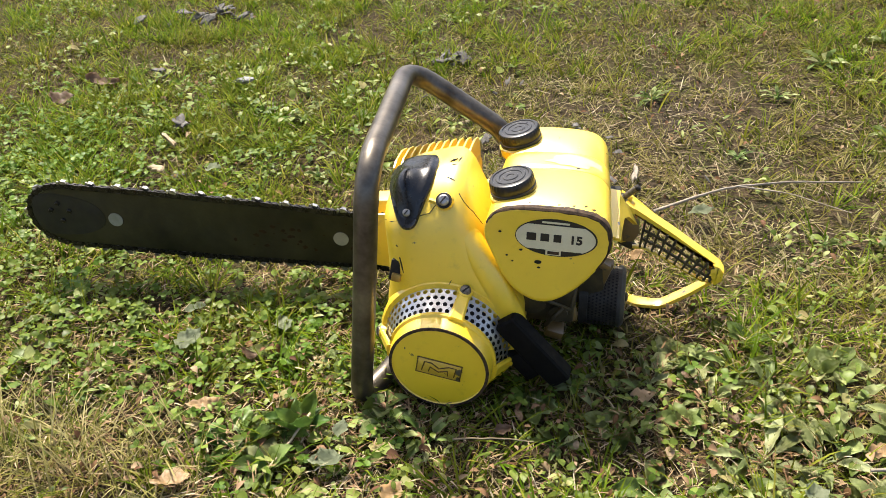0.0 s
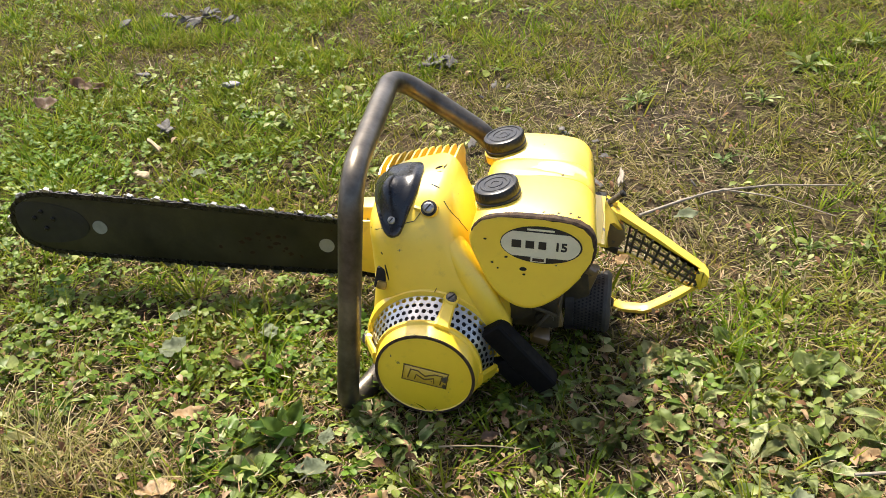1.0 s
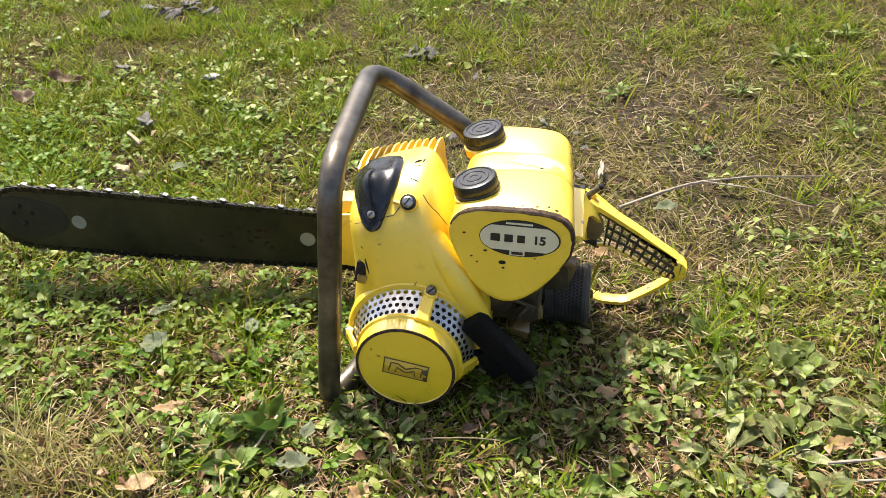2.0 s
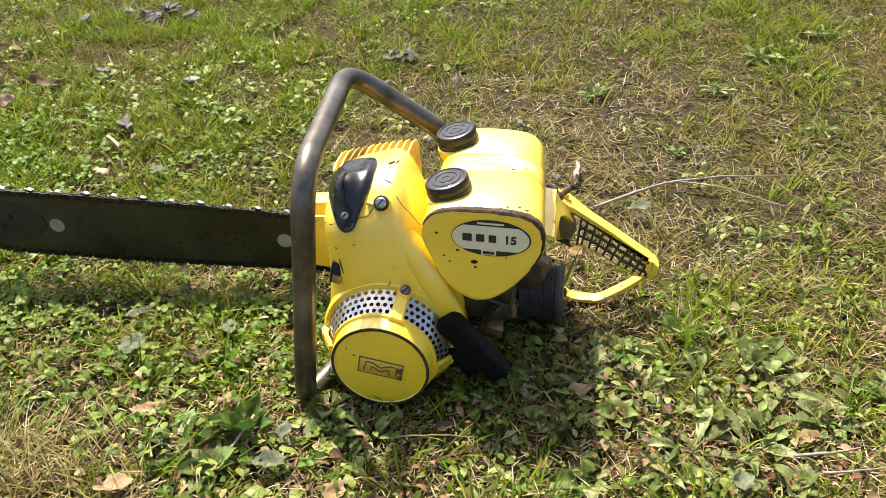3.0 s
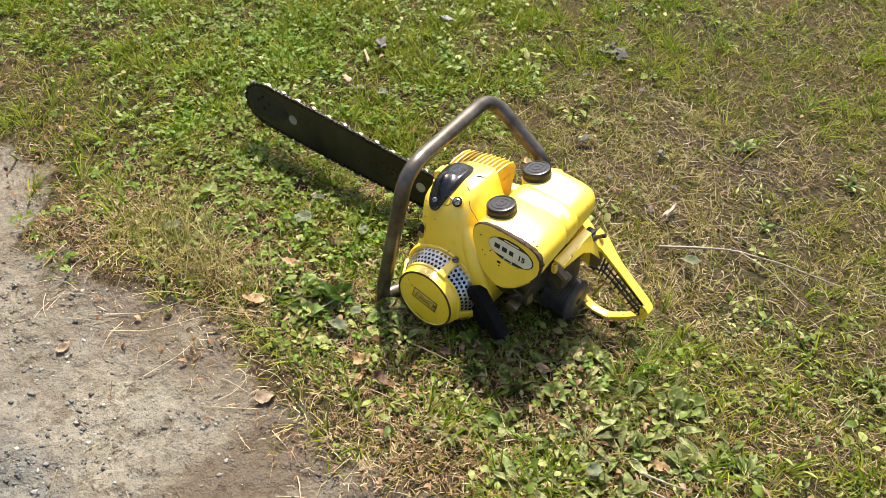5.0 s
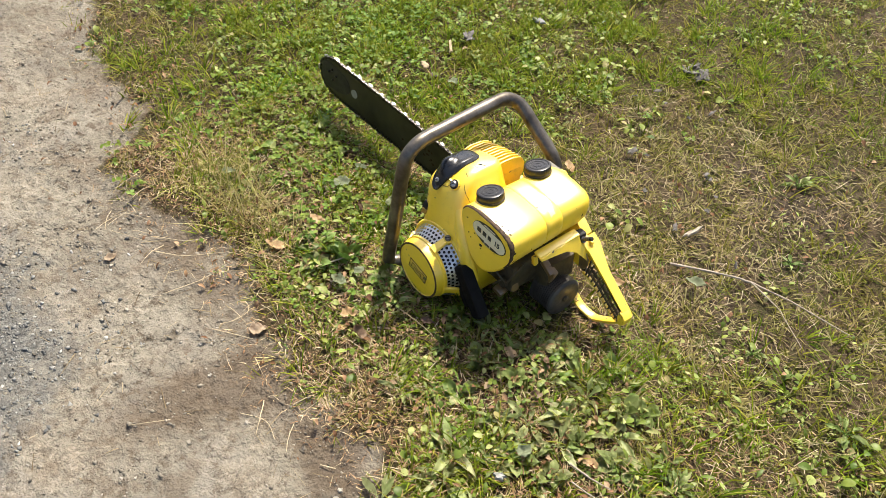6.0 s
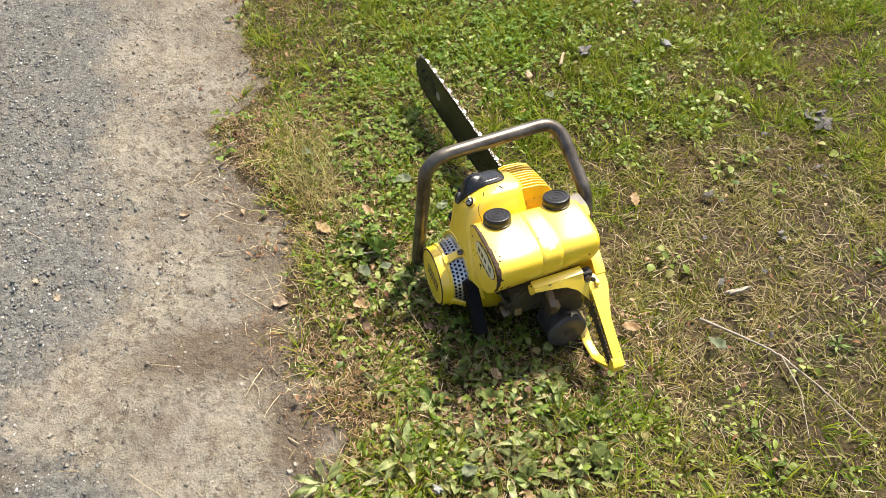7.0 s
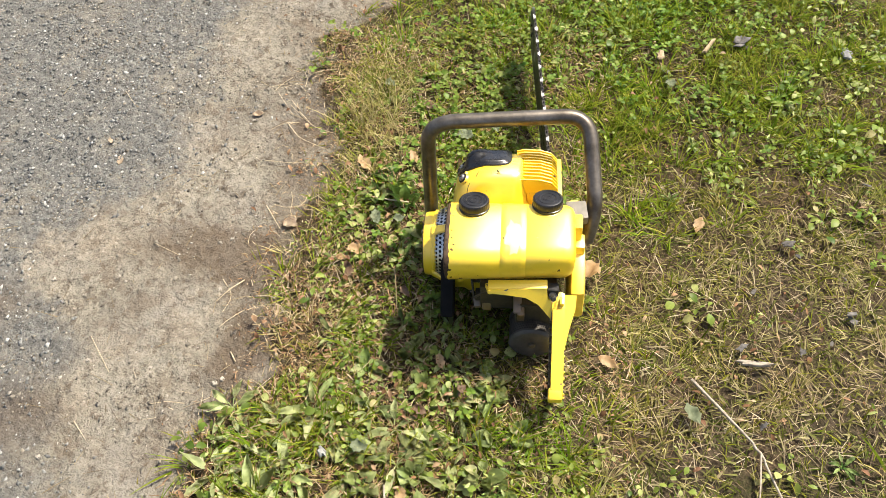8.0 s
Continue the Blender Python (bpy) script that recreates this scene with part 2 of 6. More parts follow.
def ground_material():
    m, t, p = nodes_of("ground_soil")

    def at(name):
        n = t.nodes.new("ShaderNodeAttribute")
        n.attribute_name = name
        return n.outputs["Fac"]

    grain, mid, big = noise_of(t, 420.0, 4.0, 0.7), noise_of(t, 60.0, 5.0, 0.65), noise_of(t, 6.0, 4.0)
    thatch = mix_of(t, step(t, mid, 0.40, 0.64), (0.026, 0.018, 0.010), (0.080, 0.056, 0.032))
    thatch = mix_of(t, step(t, noise_of(t, 9.0, 3.0), 0.50, 0.68), thatch, (0.038, 0.040, 0.012))
    thatch = mix_of(t, step(t, noise_of(t, 190.0, 6.0, 0.8), 0.52, 0.60), thatch, (0.125, 0.092, 0.050))
    thatch = mix_of(t, step(t, noise_of(t, 130.0, 5.0, 0.8), 0.56, 0.64), thatch, (0.060, 0.068, 0.015))
    sward = mix_of(t, step(t, noise_of(t, 3.5, 6.0, 0.7), 0.40, 0.62), (0.050, 0.062, 0.014), (0.100, 0.082, 0.034))
    thatch = mix_of(t, at("meadow"), thatch, mix_of(t, step(t, noise_of(t, 90.0, 5.0, 0.8), 0.45, 0.62), sward, (0.045, 0.038, 0.018)))
    thatch = mix_of(t, at("worn"), thatch, mix_of(t, step(t, mid, 0.42, 0.62), (0.028, 0.022, 0.015), (0.074, 0.057, 0.041)))
    dust = mix_of(t, step(t, mid, 0.35, 0.70), (0.186, 0.169, 0.132), (0.302, 0.277, 0.219))
    dust = mix_of(t, step(t, grain, 0.54, 0.70), dust, (0.14, 0.115, 0.083))
    dust = mix_of(t, step(t, big, 0.42, 0.62), dust, (0.215, 0.195, 0.160))
    # pressed-in grit: two sizes of angular grains, each with its own tone
    coarse, small = cells_of(t, 115.0), cells_of(t, 260.0)
    grit = mix_of(t, 0.5, ramp_of(t, coarse[1], [(0.0, (0.085, 0.073, 0.056)), (0.5, (0.22, 0.191, 0.147)), (1.0, (0.38, 0.34, 0.27))]), ramp_of(t, small[1], [(0.0, (0.075, 0.063, 0.047)), (0.5, (0.22, 0.187, 0.138)), (1.0, (0.40, 0.35, 0.275))]))
    dust = mix_of(t, step(t, noise_of(t, 38.0, 6.0, 0.75), 0.52, 0.62), dust, (0.115, 0.095, 0.070))
    dust = mix_of(t, step(t, noise_of(t, 7.0, 6.0, 0.72), 0.50, 0.66), dust, grit)
    dust = mix_of(t, step(t, noise_of(t, 2.6, 5.0, 0.65), 0.46, 0.66), dust, mix_of(t, 0.68, dust, (0.10, 0.085, 0.064)))
    dust = mix_of(t, step(t, noise_of(t, 17.0, 7.0, 0.75), 0.52, 0.60), dust, mix_of(t, 0.6, dust, (0.135, 0.108, 0.078)))
    stone = mix_of(t, step(t, grain, 0.42, 0.60), (0.062, 0.062, 0.056), (0.165, 0.164, 0.150))
    stone = mix_of(t, step(t, mid, 0.50, 0.72), stone, (0.17, 0.145, 0.115))
    chips = mix_of(t, 0.35, ramp_of(t, coarse[1], [(0.0, (0.046, 0.046, 0.040)), (0.5, (0.126, 0.124, 0.110)), (1.0, (0.245, 0.237, 0.208))]), ramp_of(t, small[1], [(0.0, (0.04, 0.04, 0.038)), (1.0, (0.21, 0.20, 0.185))]))
    stone = mix_of(t, 0.75, stone, chips)
    edge = t.nodes.new("ShaderNodeMath")
    edge.operation = "MULTIPLY_ADD"
    t.links.new(mid, edge.inputs[0])
    edge.inputs[1].default_value = 0.5
    t.links.new(at("gravelly"), edge.inputs[2])
    ragged = t.nodes.new("ShaderNodeMath")
    ragged.operation = "MULTIPLY_ADD"
    t.links.new(noise_of(t, 13.0, 7.0, 0.75), ragged.inputs[0])
    ragged.inputs[1].default_value = 1.0
    halved = t.nodes.new("ShaderNodeMath")
    halved.operation = "MULTIPLY_ADD"
    t.links.new(edge.outputs[0], halved.inputs[0])
    halved.inputs[1].default_value = 0.45
    halved.inputs[2].default_value = -0.30
    t.links.new(halved.outputs[0], ragged.inputs[2])
    film = mix_of(t, step(t, noise_of(t, 8.0, 6.0, 0.7), 0.50, 0.66), stone, mix_of(t, 0.6, stone, dust))
    c = mix_of(t, step(t, ragged.outputs[0], 0.40, 0.65), dust, film)
    c = mix_of(t, at("damp"), c, (0.088, 0.064, 0.043))
    bare = t.nodes.new("ShaderNodeMath")
    bare.operation = "MULTIPLY_ADD"
    t.links.new(mid, bare.inputs[0])
    bare.inputs[1].default_value = 0.6
    t.links.new(at("bare"), bare.inputs[2])
    c = mix_of(t, step(t, bare.outputs[0], 0.65, 0.95), thatch, c)
    t.links.new(c, p.inputs["Base Color"])
    p.inputs["Roughness"].default_value = 0.9
    p.inputs["Specular IOR Level"].default_value = 0.06
    h = mix_of(t, 0.16, mix_of(t, 0.20, mid, grain), mix_of(t, 0.4, coarse[0], small[0]))
    bump_of(t, p, h, 1.0, 0.018)
    return m


SOIL = ground_material()


def stones_material(name, stops, speck):
    m, t, p = nodes_of(name)
    g = t.nodes.new("ShaderNodeNewGeometry")
    tone = ramp_of(t, g.outputs["Random Per Island"], stops)
    c = mix_of(t, step(t, noise_of(t, 500.0), 0.4, 0.7), tone, speck)
    t.links.new(mix_of(t, 0.4, tone, c), p.inputs["Base Color"])
    p.inputs["Roughness"].default_value = 0.9
    p.inputs["Specular IOR Level"].default_value = 0.2
    bump_of(t, p, noise_of(t, 700.0), 0.5, 0.001)
    return m


STONE = stones_material("crushed_stone", [(0.0, (0.064, 0.065, 0.061)), (0.45, (0.145, 0.145, 0.134)), (0.85, (0.220, 0.218, 0.200)), (1.0, (0.42, 0.41, 0.37))], (0.115, 0.114, 0.104))
CRUMB = stones_material("earth_crumbs", [(0.0, (0.078, 0.066, 0.050)), (0.4, (0.145, 0.127, 0.098)), (0.85, (0.215, 0.192, 0.152)), (1.0, (0.34, 0.31, 0.255))], (0.17, 0.145, 0.106))


# ---- building helpers ----
def link_mesh(name, mesh, material, parent=None, label="", smooth=True):
    mesh.materials.append(material)
    if smooth:
        mesh.polygons.foreach_set("use_smooth", [True] * len(mesh.polygons))
    ob = new(name, mesh)
    if parent is not None:
        ob.parent = parent
    if label:
        ob["label"] = label
    return ob


def part(name, bm, material, parent, label="", smooth=True, sharp=35.0):
    """One bmesh as one mesh object under a thing or a part."""
    bmesh.ops.recalc_face_normals(bm, faces=bm.faces)
    if smooth:
        for e in bm.edges:
            if len(e.link_faces) == 2 and e.calc_face_angle(0.0) > radians(sharp):
                e.smooth = False
    mesh = bpy.data.meshes.new(name)
    bm.to_mesh(mesh)
    bm.free()
    return link_mesh(name, mesh, material, parent, label, smooth)


def box(bm, centre, size, turn=None, bevel=0.0, segments=2):
    m = Matrix.Translation(centre) @ (turn or Matrix()) @ Matrix.Diagonal((*size, 1))
    made = bmesh.ops.create_cube(bm, size=1.0, matrix=m)["verts"]
    if bevel:
        edges = list({e for v in made for e in v.link_edges})
        bmesh.ops.bevel(bm, geom=edges, offset=bevel, segments=segments, affect="EDGES", profile=0.6)


def frame_of(axis):
    z = Vector(axis).normalized()
    x = z.orthogonal().normalized()
    return z, x, z.cross(x)


def lathe(bm, origin, axis, profile, n=32, closed_ends=True, start=None):
    """Turns a profile of (radius, distance along the axis) round the axis."""
    z, x, y = frame_of(axis)
    if start is not None:
        x = (Vector(start) - z * z.dot(Vector(start))).normalized()
        y = z.cross(x)
    rings = []
    for r, d in profile:
        rings.append([bm.verts.new(Vector(origin) + z * d + (x * math.cos(a) + y * math.sin(a)) * r) for a in [2 * math.pi * k / n for k in range(n)]])
    for a, b in zip(rings, rings[1:]):
        for k in range(n):
            bm.faces.new((a[k], a[(k + 1) % n], b[(k + 1) % n], b[k]))
    if closed_ends:
        bm.faces.new(rings[0][::-1])
        bm.faces.new(rings[-1])


def rod(bm, a, b, r, n=12):
    a, b = Vector(a), Vector(b)
    lathe(bm, a, b - a, [(r, 0), (r, (b - a).length)], n)


def loft(bm, rings, ends=True):
    made = [[bm.verts.new(v) for v in ring] for ring in rings]
    n = len(made[0])
    for a, b in zip(made, made[1:]):
        for k in range(n):
            bm.faces.new((a[k], a[(k + 1) % n], b[(k + 1) % n], b[k]))
    if ends:
        bm.faces.new(made[0][::-1])
        bm.faces.new(made[-1])


def rounded_path(points, radius, steps=7):
    """A line of points with its corners rounded off."""
    pts = [Vector(p) for p in points]
    radii = radius if isinstance(radius, (list, tuple)) else [radius] * (len(pts) - 2)
    out = [pts[0]]
    for a, b, c, r in zip(pts, pts[1:], pts[2:], radii):
        u, w = (a - b), (c - b)
        d = min(r, u.length * 0.48, w.length * 0.48)
        p, q = b + u.normalized() * d, b + w.normalized() * d
        for k in range(steps + 1):
            s = k / steps
            out.append(p * (1 - s) ** 2 + b * 2 * s * (1 - s) + q * s ** 2)
    return out + [pts[-1]]


def sweep(bm, path, r, n=16):
    path = [Vector(p) for p in path]
    x = (path[1] - path[0]).orthogonal().normalized()
    rings = []
    for k, p in enumerate(path):
        d = (path[min(k + 1, len(path) - 1)] - path[max(k - 1, 0)]).normalized()
        x = (x - d * d.dot(x)).normalized()
        y = d.cross(x)
        rr = r[k] if isinstance(r, list) else r
        rings.append([p + (x * math.cos(a) + y * math.sin(a)) * rr for a in [2 * math.pi * j / n for j in range(n)]])
    loft(bm, rings)


def smooth_loop(points, per=4):
    """A closed Catmull-Rom curve through 2D points."""
    n, out = len(points), []
    for k in range(n):
        p0, p1, p2, p3 = (Vector(points[(k + j) % n]) for j in (-1, 0, 1, 2))
        for j in range(per):
            s = j / per
            out.append(0.5 * ((2 * p1) + (p2 - p0) * s + (2 * p0 - 5 * p1 + 4 * p2 - p3) * s * s + (3 * p1 - p0 - 3 * p2 + p3) * s ** 3))
    return out


def slab(bm, outline, y0, y1, bevel=0.0):
    """An outline in x and z, drawn out from y0 to y1."""
    front = [bm.verts.new((x, y0, z)) for x, z in outline]
    back = [bm.verts.new((x, y1, z)) for x, z in outline]
    n = len(outline)
    faces = [bm.faces.new(front), bm.faces.new(back[::-1])]
    for k in range(n):
        bm.faces.new((front[k], back[k], back[(k + 1) % n], front[(k + 1) % n]))
    if bevel:
        edges = [e for f in faces for e in f.edges]
        bmesh.ops.bevel(bm, geom=edges, offset=bevel, segments=2, affect="EDGES", profile=0.6)


def screw(name, place, way, r, parent, material, slot=True):
    bm = bmesh.new()
    z, x, y = frame_of(way)
    lathe(bm, place, way, [(r * 1.0, 0), (r, r * 0.5), (r * 0.7, r * 0.8), (r * 0.15, r * 0.85)], 14)
    head = part(name, bm, material, parent)
    if slot:
        bm = bmesh.new()
        turn = Matrix((x, y, z)).transposed().to_4x4()
        box(bm, Vector(place) + z * r * 0.83, (r * 1.5, r * 0.28, r * 0.12), turn)
        part("slot", bm, DARK, head, smooth=False)
    return head

# ---- the chainsaw ----
saw = tagged(new("chainsaw"), "old yellow enamelled chainsaw with long dark bar lying on weedy grass", "chainsaw")


def build_housing():
    """The engine casting, level by level: z, x from and to, y from and to, corner rounding."""
    levels = [
        (0.012, -0.055, 0.040, -0.085, 0.050, 0.030), (0.022, -0.075, 0.055, -0.100, 0.055, 0.032), (0.045, -0.092, 0.064, -0.112, 0.058, 0.034),
        (0.075, -0.096, 0.067, -0.115, 0.060, 0.034), (0.105, -0.093, 0.067, -0.116, 0.060, 0.034), (0.130, -0.089, 0.062, -0.116, 0.060, 0.034),
        (0.155, -0.088, 0.051, -0.114, 0.058, 0.034), (0.180, -0.089, 0.035, -0.110, 0.040, 0.032), (0.205, -0.090, 0.022, -0.106, 0.016, 0.029),
        (0.225, -0.090, 0.013, -0.100, 0.012, 0.024), (0.239, -0.089, 0.007, -0.091, 0.010, 0.021), (0.250, -0.087, 0.002, -0.081, 0.008, 0.019),
        (0.258, -0.082, -0.003, -0.068, 0.006, 0.018), (0.2625, -0.076, -0.010, -0.055, 0.002, 0.015),
    ]
    rings = []
    for z, x0, x1, y0, y1, r in levels:
        ring = []
        r = min(r, (x1 - x0) * 0.45, (y1 - y0) * 0.45)
        for cx, cy, a0 in ((x1 - r, y1 - r, 0), (x0 + r, y1 - r, 90), (x0 + r, y0 + r, 180), (x1 - r, y0 + r, 270)):
            for k in range(7):
                a = radians(a0 + 15 * k)
                ring.append(Vector((cx + r * math.cos(a), cy + r * math.sin(a), z)))
        rings.append(ring)
    bm = bmesh.new()
    loft(bm, rings)
    # flywheel drum towards the starter
    lathe(bm, (-0.017, 0.0, 0.073), (0, -1, 0), [(0.080, 0.0), (0.080, 0.112), (0.0775, 0.1165), (0.066, 0.1165)], 48)
    # web that runs down from the shoulder to the tank
    rings = []
    for x, y, z, r in ((-0.018, -0.075, 0.236, 0.012), (0.004, -0.092, 0.205, 0.016), (0.030, -0.104, 0.165, 0.018), (0.050, -0.106, 0.120, 0.018), (0.060, -0.098, 0.080, 0.016)):
        rings.append([Vector((x + r * math.cos(a), y + r * 0.7 * math.sin(a), z)) for a in [2 * math.pi * k / 16 for k in range(16)]])
    loft(bm, rings)
    # the top falls away towards the bar
    for v in bm.verts:
        s = max(0.0, min(1.0, (v.co.z - 0.19) / 0.06))
        v.co.z -= s * 0.28 * max(0.0, -0.015 - v.co.x)
    return bm


housing_mesh = build_housing()
from mathutils.bvhtree import BVHTree
shell = BVHTree.FromBMesh(housing_mesh)
housing = part("engine_housing", housing_mesh, YELLOW, saw, "yellow enamelled engine casting with small paint chips", sharp=50)


def on_shell(p, way):
    place, normal, _, _ = shell.ray_cast(Vector(p), Vector(way).normalized())
    return (place, normal) if place else (Vector(p) + Vector(way).normalized() * 0.05, -Vector(way).normalized())


def seam(points, r=0.0005):
    """A thin dark joint that follows the casting between points in x and z."""
    path = []
    for (xa, za), (xb, zb) in zip(points, points[1:]):
        for k in range(6):
            s = k / 6
            path.append(on_shell((xa + (xb - xa) * s, -0.30, za + (zb - za) * s), (0, 1, 0))[0])
    bm = bmesh.new()
    sweep(bm, path, r, 6)
    part("joint", bm, DARK, housing)


seam([(-0.086, 0.212), (-0.034, 0.228), (-0.026, 0.238)])
seam([(-0.004, 0.246), (0.012, 0.225), (0.022, 0.205)])

# head cover with its cooling fins, across the saw
bm = bmesh.new()
slab(bm, [(-0.098, 0.165), (-0.006, 0.165), (-0.006, 0.205), (-0.010, 0.213), (-0.030, 0.217), (-0.088, 0.203), (-0.098, 0.194)], 0.0, 0.062, 0.004)
# the shade between the fins is put into this dark brown paint
cover = part("head_cover", bm, GRIMY_SHADED, saw, "finned yellow head cover, painted dark brown for the shaded gaps")
fin_mesh = None
for k in range(11):
    x = -0.008 - 0.0090 * k
    drop = 0.009 + 0.020 * (k / 10) ** 1.4
    if fin_mesh is None:
        bm = bmesh.new()
        outline = [(-0.004, 0.0), (0.060, 0.0), (0.066, 0.012), (0.065, 0.036), (0.055, 0.050), (0.036, 0.0565), (0.008, 0.0575), (-0.004, 0.054)]
        a = [bm.verts.new((-0.0010, y, z)) for y, z in outline]
        b = [bm.verts.new((0.0010, y, z)) for y, z in outline]
        bm.faces.new(a), bm.faces.new(b[::-1])
        for j in range(len(outline)):
            bm.faces.new((a[j], b[j], b[(j + 1) % 8], a[(j + 1) % 8]))
        fin = part("cooling_fin", bm, YELLOW, cover, smooth=False)
        fin_mesh = fin.data
    else:
        fin = new("cooling_fin", fin_mesh)
        fin.parent = cover
    fin.location = (x, 0.0, 0.2060 - drop)
bm = bmesh.new()
slab(bm, [(-0.016, 0.18), (-0.003, 0.18), (-0.003, 0.216), (-0.007, 0.224), (-0.016, 0.227)], 0.014, 0.058, 0.004)
# duller enamel than the fins, chosen to darken this shaded face
part("end_block", bm, YELLOW_OLD, cover)


def build_boot():
    """Black cover over the plug: a drop-shaped moulding that wraps the shoulder of the casting, with a dome over the plug."""
    shape = smooth_loop([(-0.0290, 0.028), (-0.0255, 0.038), (-0.014, 0.0420), (0.010, 0.0425), (0.0235, 0.039), (0.0280, 0.030), (0.0270, 0.014), (0.0220, -0.006), (0.013, -0.026), (0.005, -0.040), (-0.004, -0.044), (-0.012, -0.041), (-0.021, -0.026), (-0.0285, -0.006), (-0.0300, 0.012)], 4)

    def place(a, b, h):
        x = -0.058 + a - (0.22 if b > 0 else 0.10) * b
        turn = radians(28.0 + (b + 0.044) / 0.086 * 67.0)
        inside = max(x, -0.082)
        middle = Vector((inside, -0.020, 0.165))
        way = Vector((0, -math.cos(turn), math.sin(turn)))
        p, m = on_shell(middle + way * 0.3, -way)
        p = p + Vector((x - inside, 0, (x - inside) * 0.5))
        return p + (m * 0.35 + way * 0.65).normalized() * h

    bm = bmesh.new()
    rings = []
    for s, h in ((1.0, -0.006), (1.0, 0.0020), (0.965, 0.0036), (0.90, 0.0050), (0.84, 0.0080), (0.74, 0.0098), (0.60, 0.0106), (0.46, 0.0110), (0.30, 0.0112), (0.14, 0.0113)):
        ring = []
        for q in shape:
            a, b = q.x * s, (q.y - 0.006) * s + 0.006
            tip = max(0.0, min(1.0, (-b - 0.012) / 0.018))
            dome = 0.0105 * math.exp(-(((a + 0.007) ** 2 + (b + 0.004) ** 2) / 0.0135 ** 2) ** 1.5) * min(1.0, max(0.0, (0.95 - s) * 4))
            ring.append(place(a, b, h * (0.85 - 0.62 * tip) + dome if h > 0.004 else h))
        rings.append(ring)
    loft(bm, rings)
    boot = part("plug_cover", bm, BLACK, saw, "glossy black moulded plug cover", sharp=60)
    screw("screw", place(-0.004, -0.030, 0.0040), place(-0.004, -0.030, 0.01) - place(-0.004, -0.030, 0.0), 0.0042, boot, plain("bright_screw_steel", (0.40, 0.39, 0.36), (0.62, 0.60, 0.56), 0.35, metal=0.9))


build_boot()

for (x, y), (dx, dy), w in (((-0.020, -0.066), (0.010, -0.004), 0.0024), ((-0.018, -0.046), (0.009, 0.001), 0.0020), ((-0.022, -0.036), (0.008, 0.004), 0.0026), ((-0.012, -0.038), (0.002, 0.010), 0.0018), ((-0.016, -0.055), (0.016, 0.000), 0.0010)):
    a, b = on_shell((x, y, 0.5), (0, 0, -1))[0], on_shell((x + dx, y + dy, 0.5), (0, 0, -1))[0]
    bm = bmesh.new()
    sweep(bm, [a, (a + b) / 2, b], [w * 0.3, w * 0.6, w * 0.2], 6)
    part("scratch", bm, DARK, housing)

# hexagonal plug with its small bracket
p, m = on_shell((-0.018, -0.30, 0.240), (0, 1, 0))
out = Vector((0, -0.75, 0.66))
bm = bmesh.new()
lathe(bm, p - out * 0.004, out, [(0.010, 0), (0.010, 0.006), (0.008, 0.009)], 14)
box(bm, p + Vector((-0.010, 0.001, -0.002)), (0.016, 0.005, 0.004), pose(0, 0, 0, 0, 18, 0), 0.0015)
bracket = part("plug_bracket", bm, YELLOW_OLD, saw)
# near-black ring paints in the dark of the recess round the bolt
bm = bmesh.new()
lathe(bm, p + out * 0.0045, out, [(0.0088, 0), (0.0088, 0.0012), (0.0070, 0.0016)], 18)
part("bolt_ring", bm, DARK, bracket)
screw("plug_bolt", p + out * 0.0052, out, 0.0062, saw, CUTTER_STEEL)

# stop switch in its slot, and a scratch
p, m = on_shell((-0.074, -0.30, 0.158), (0, 1, 0))
bm = bmesh.new()
box(bm, p + Vector((0, -0.001, 0)), (0.013, 0.006, 0.026), pose(0, 0, 0, -10, 12, 0), 0.002)
slot = part("switch_slot", bm, DARK, saw)
bm = bmesh.new()
box(bm, p + Vector((0.001, -0.005, -0.007)), (0.011, 0.006, 0.010), pose(0, 0, 0, -10, 12, 0), 0.002)
part("switch", bm, BRASS, slot, "brass stop switch")
for (x, z), (dx, dz), w in (((-0.068, 0.176), (0.004, -0.018), 0.0022), ((-0.072, 0.190), (0.002, -0.002), 0.0016), ((-0.012, 0.150), (0.003, 0.005), 0.0009)):
    a, b = on_shell((x, -0.3, z), (0, 1, 0))[0], on_shell((x + dx, -0.3, z + dz), (0, 1, 0))[0]
    bm = bmesh.new()
    sweep(bm, [a, (a + b) / 2, b], [w * 0.35, w * 0.5, w * 0.2], 6)
    part("scratch", bm, DARK, housing)


# ---- recoil starter ----
RX, RZ = -0.017, 0.071


def ring_place(a, r, y):
    return Vector((RX + r * math.cos(a), y, RZ + 0.0 + r * math.sin(a)))


def perforated(place, n, rows, hole):
    """A sheet of staggered holes: place(column, row) gives the point on the sheet; each cell has an eight-sided hole."""
    verts, faces, seen = [], [], {}

    def vert(u, w):
        key = (round(u % n, 4), round(w, 4))
        if key not in seen:
            seen[key] = len(verts)
            verts.append(place(u % n, w))
        return seen[key]

    for j in range(rows):
        for k in range(n):
            u0, w0 = k + 0.5 * (j % 2), j
            rim = [(0, 0), (0.5, 0), (1, 0), (1, 0.5), (1, 1), (0.5, 1), (0, 1), (0, 0.5)]
            inner = []
            for du, dw in rim:
                a = math.atan2(dw - 0.5, du - 0.5)
                inner.append(vert(u0 + 0.5 + hole * math.cos(a), w0 + 0.5 + hole * math.sin(a)))
            outer = [vert(u0 + du, w0 + dw) for du, dw in rim]
            for i in range(8):
                faces.append((outer[i], outer[(i + 1) % 8], inner[(i + 1) % 8], inner[i]))
    mesh = bpy.data.meshes.new("screen")
    mesh.from_pydata(verts, [], faces)
    return mesh


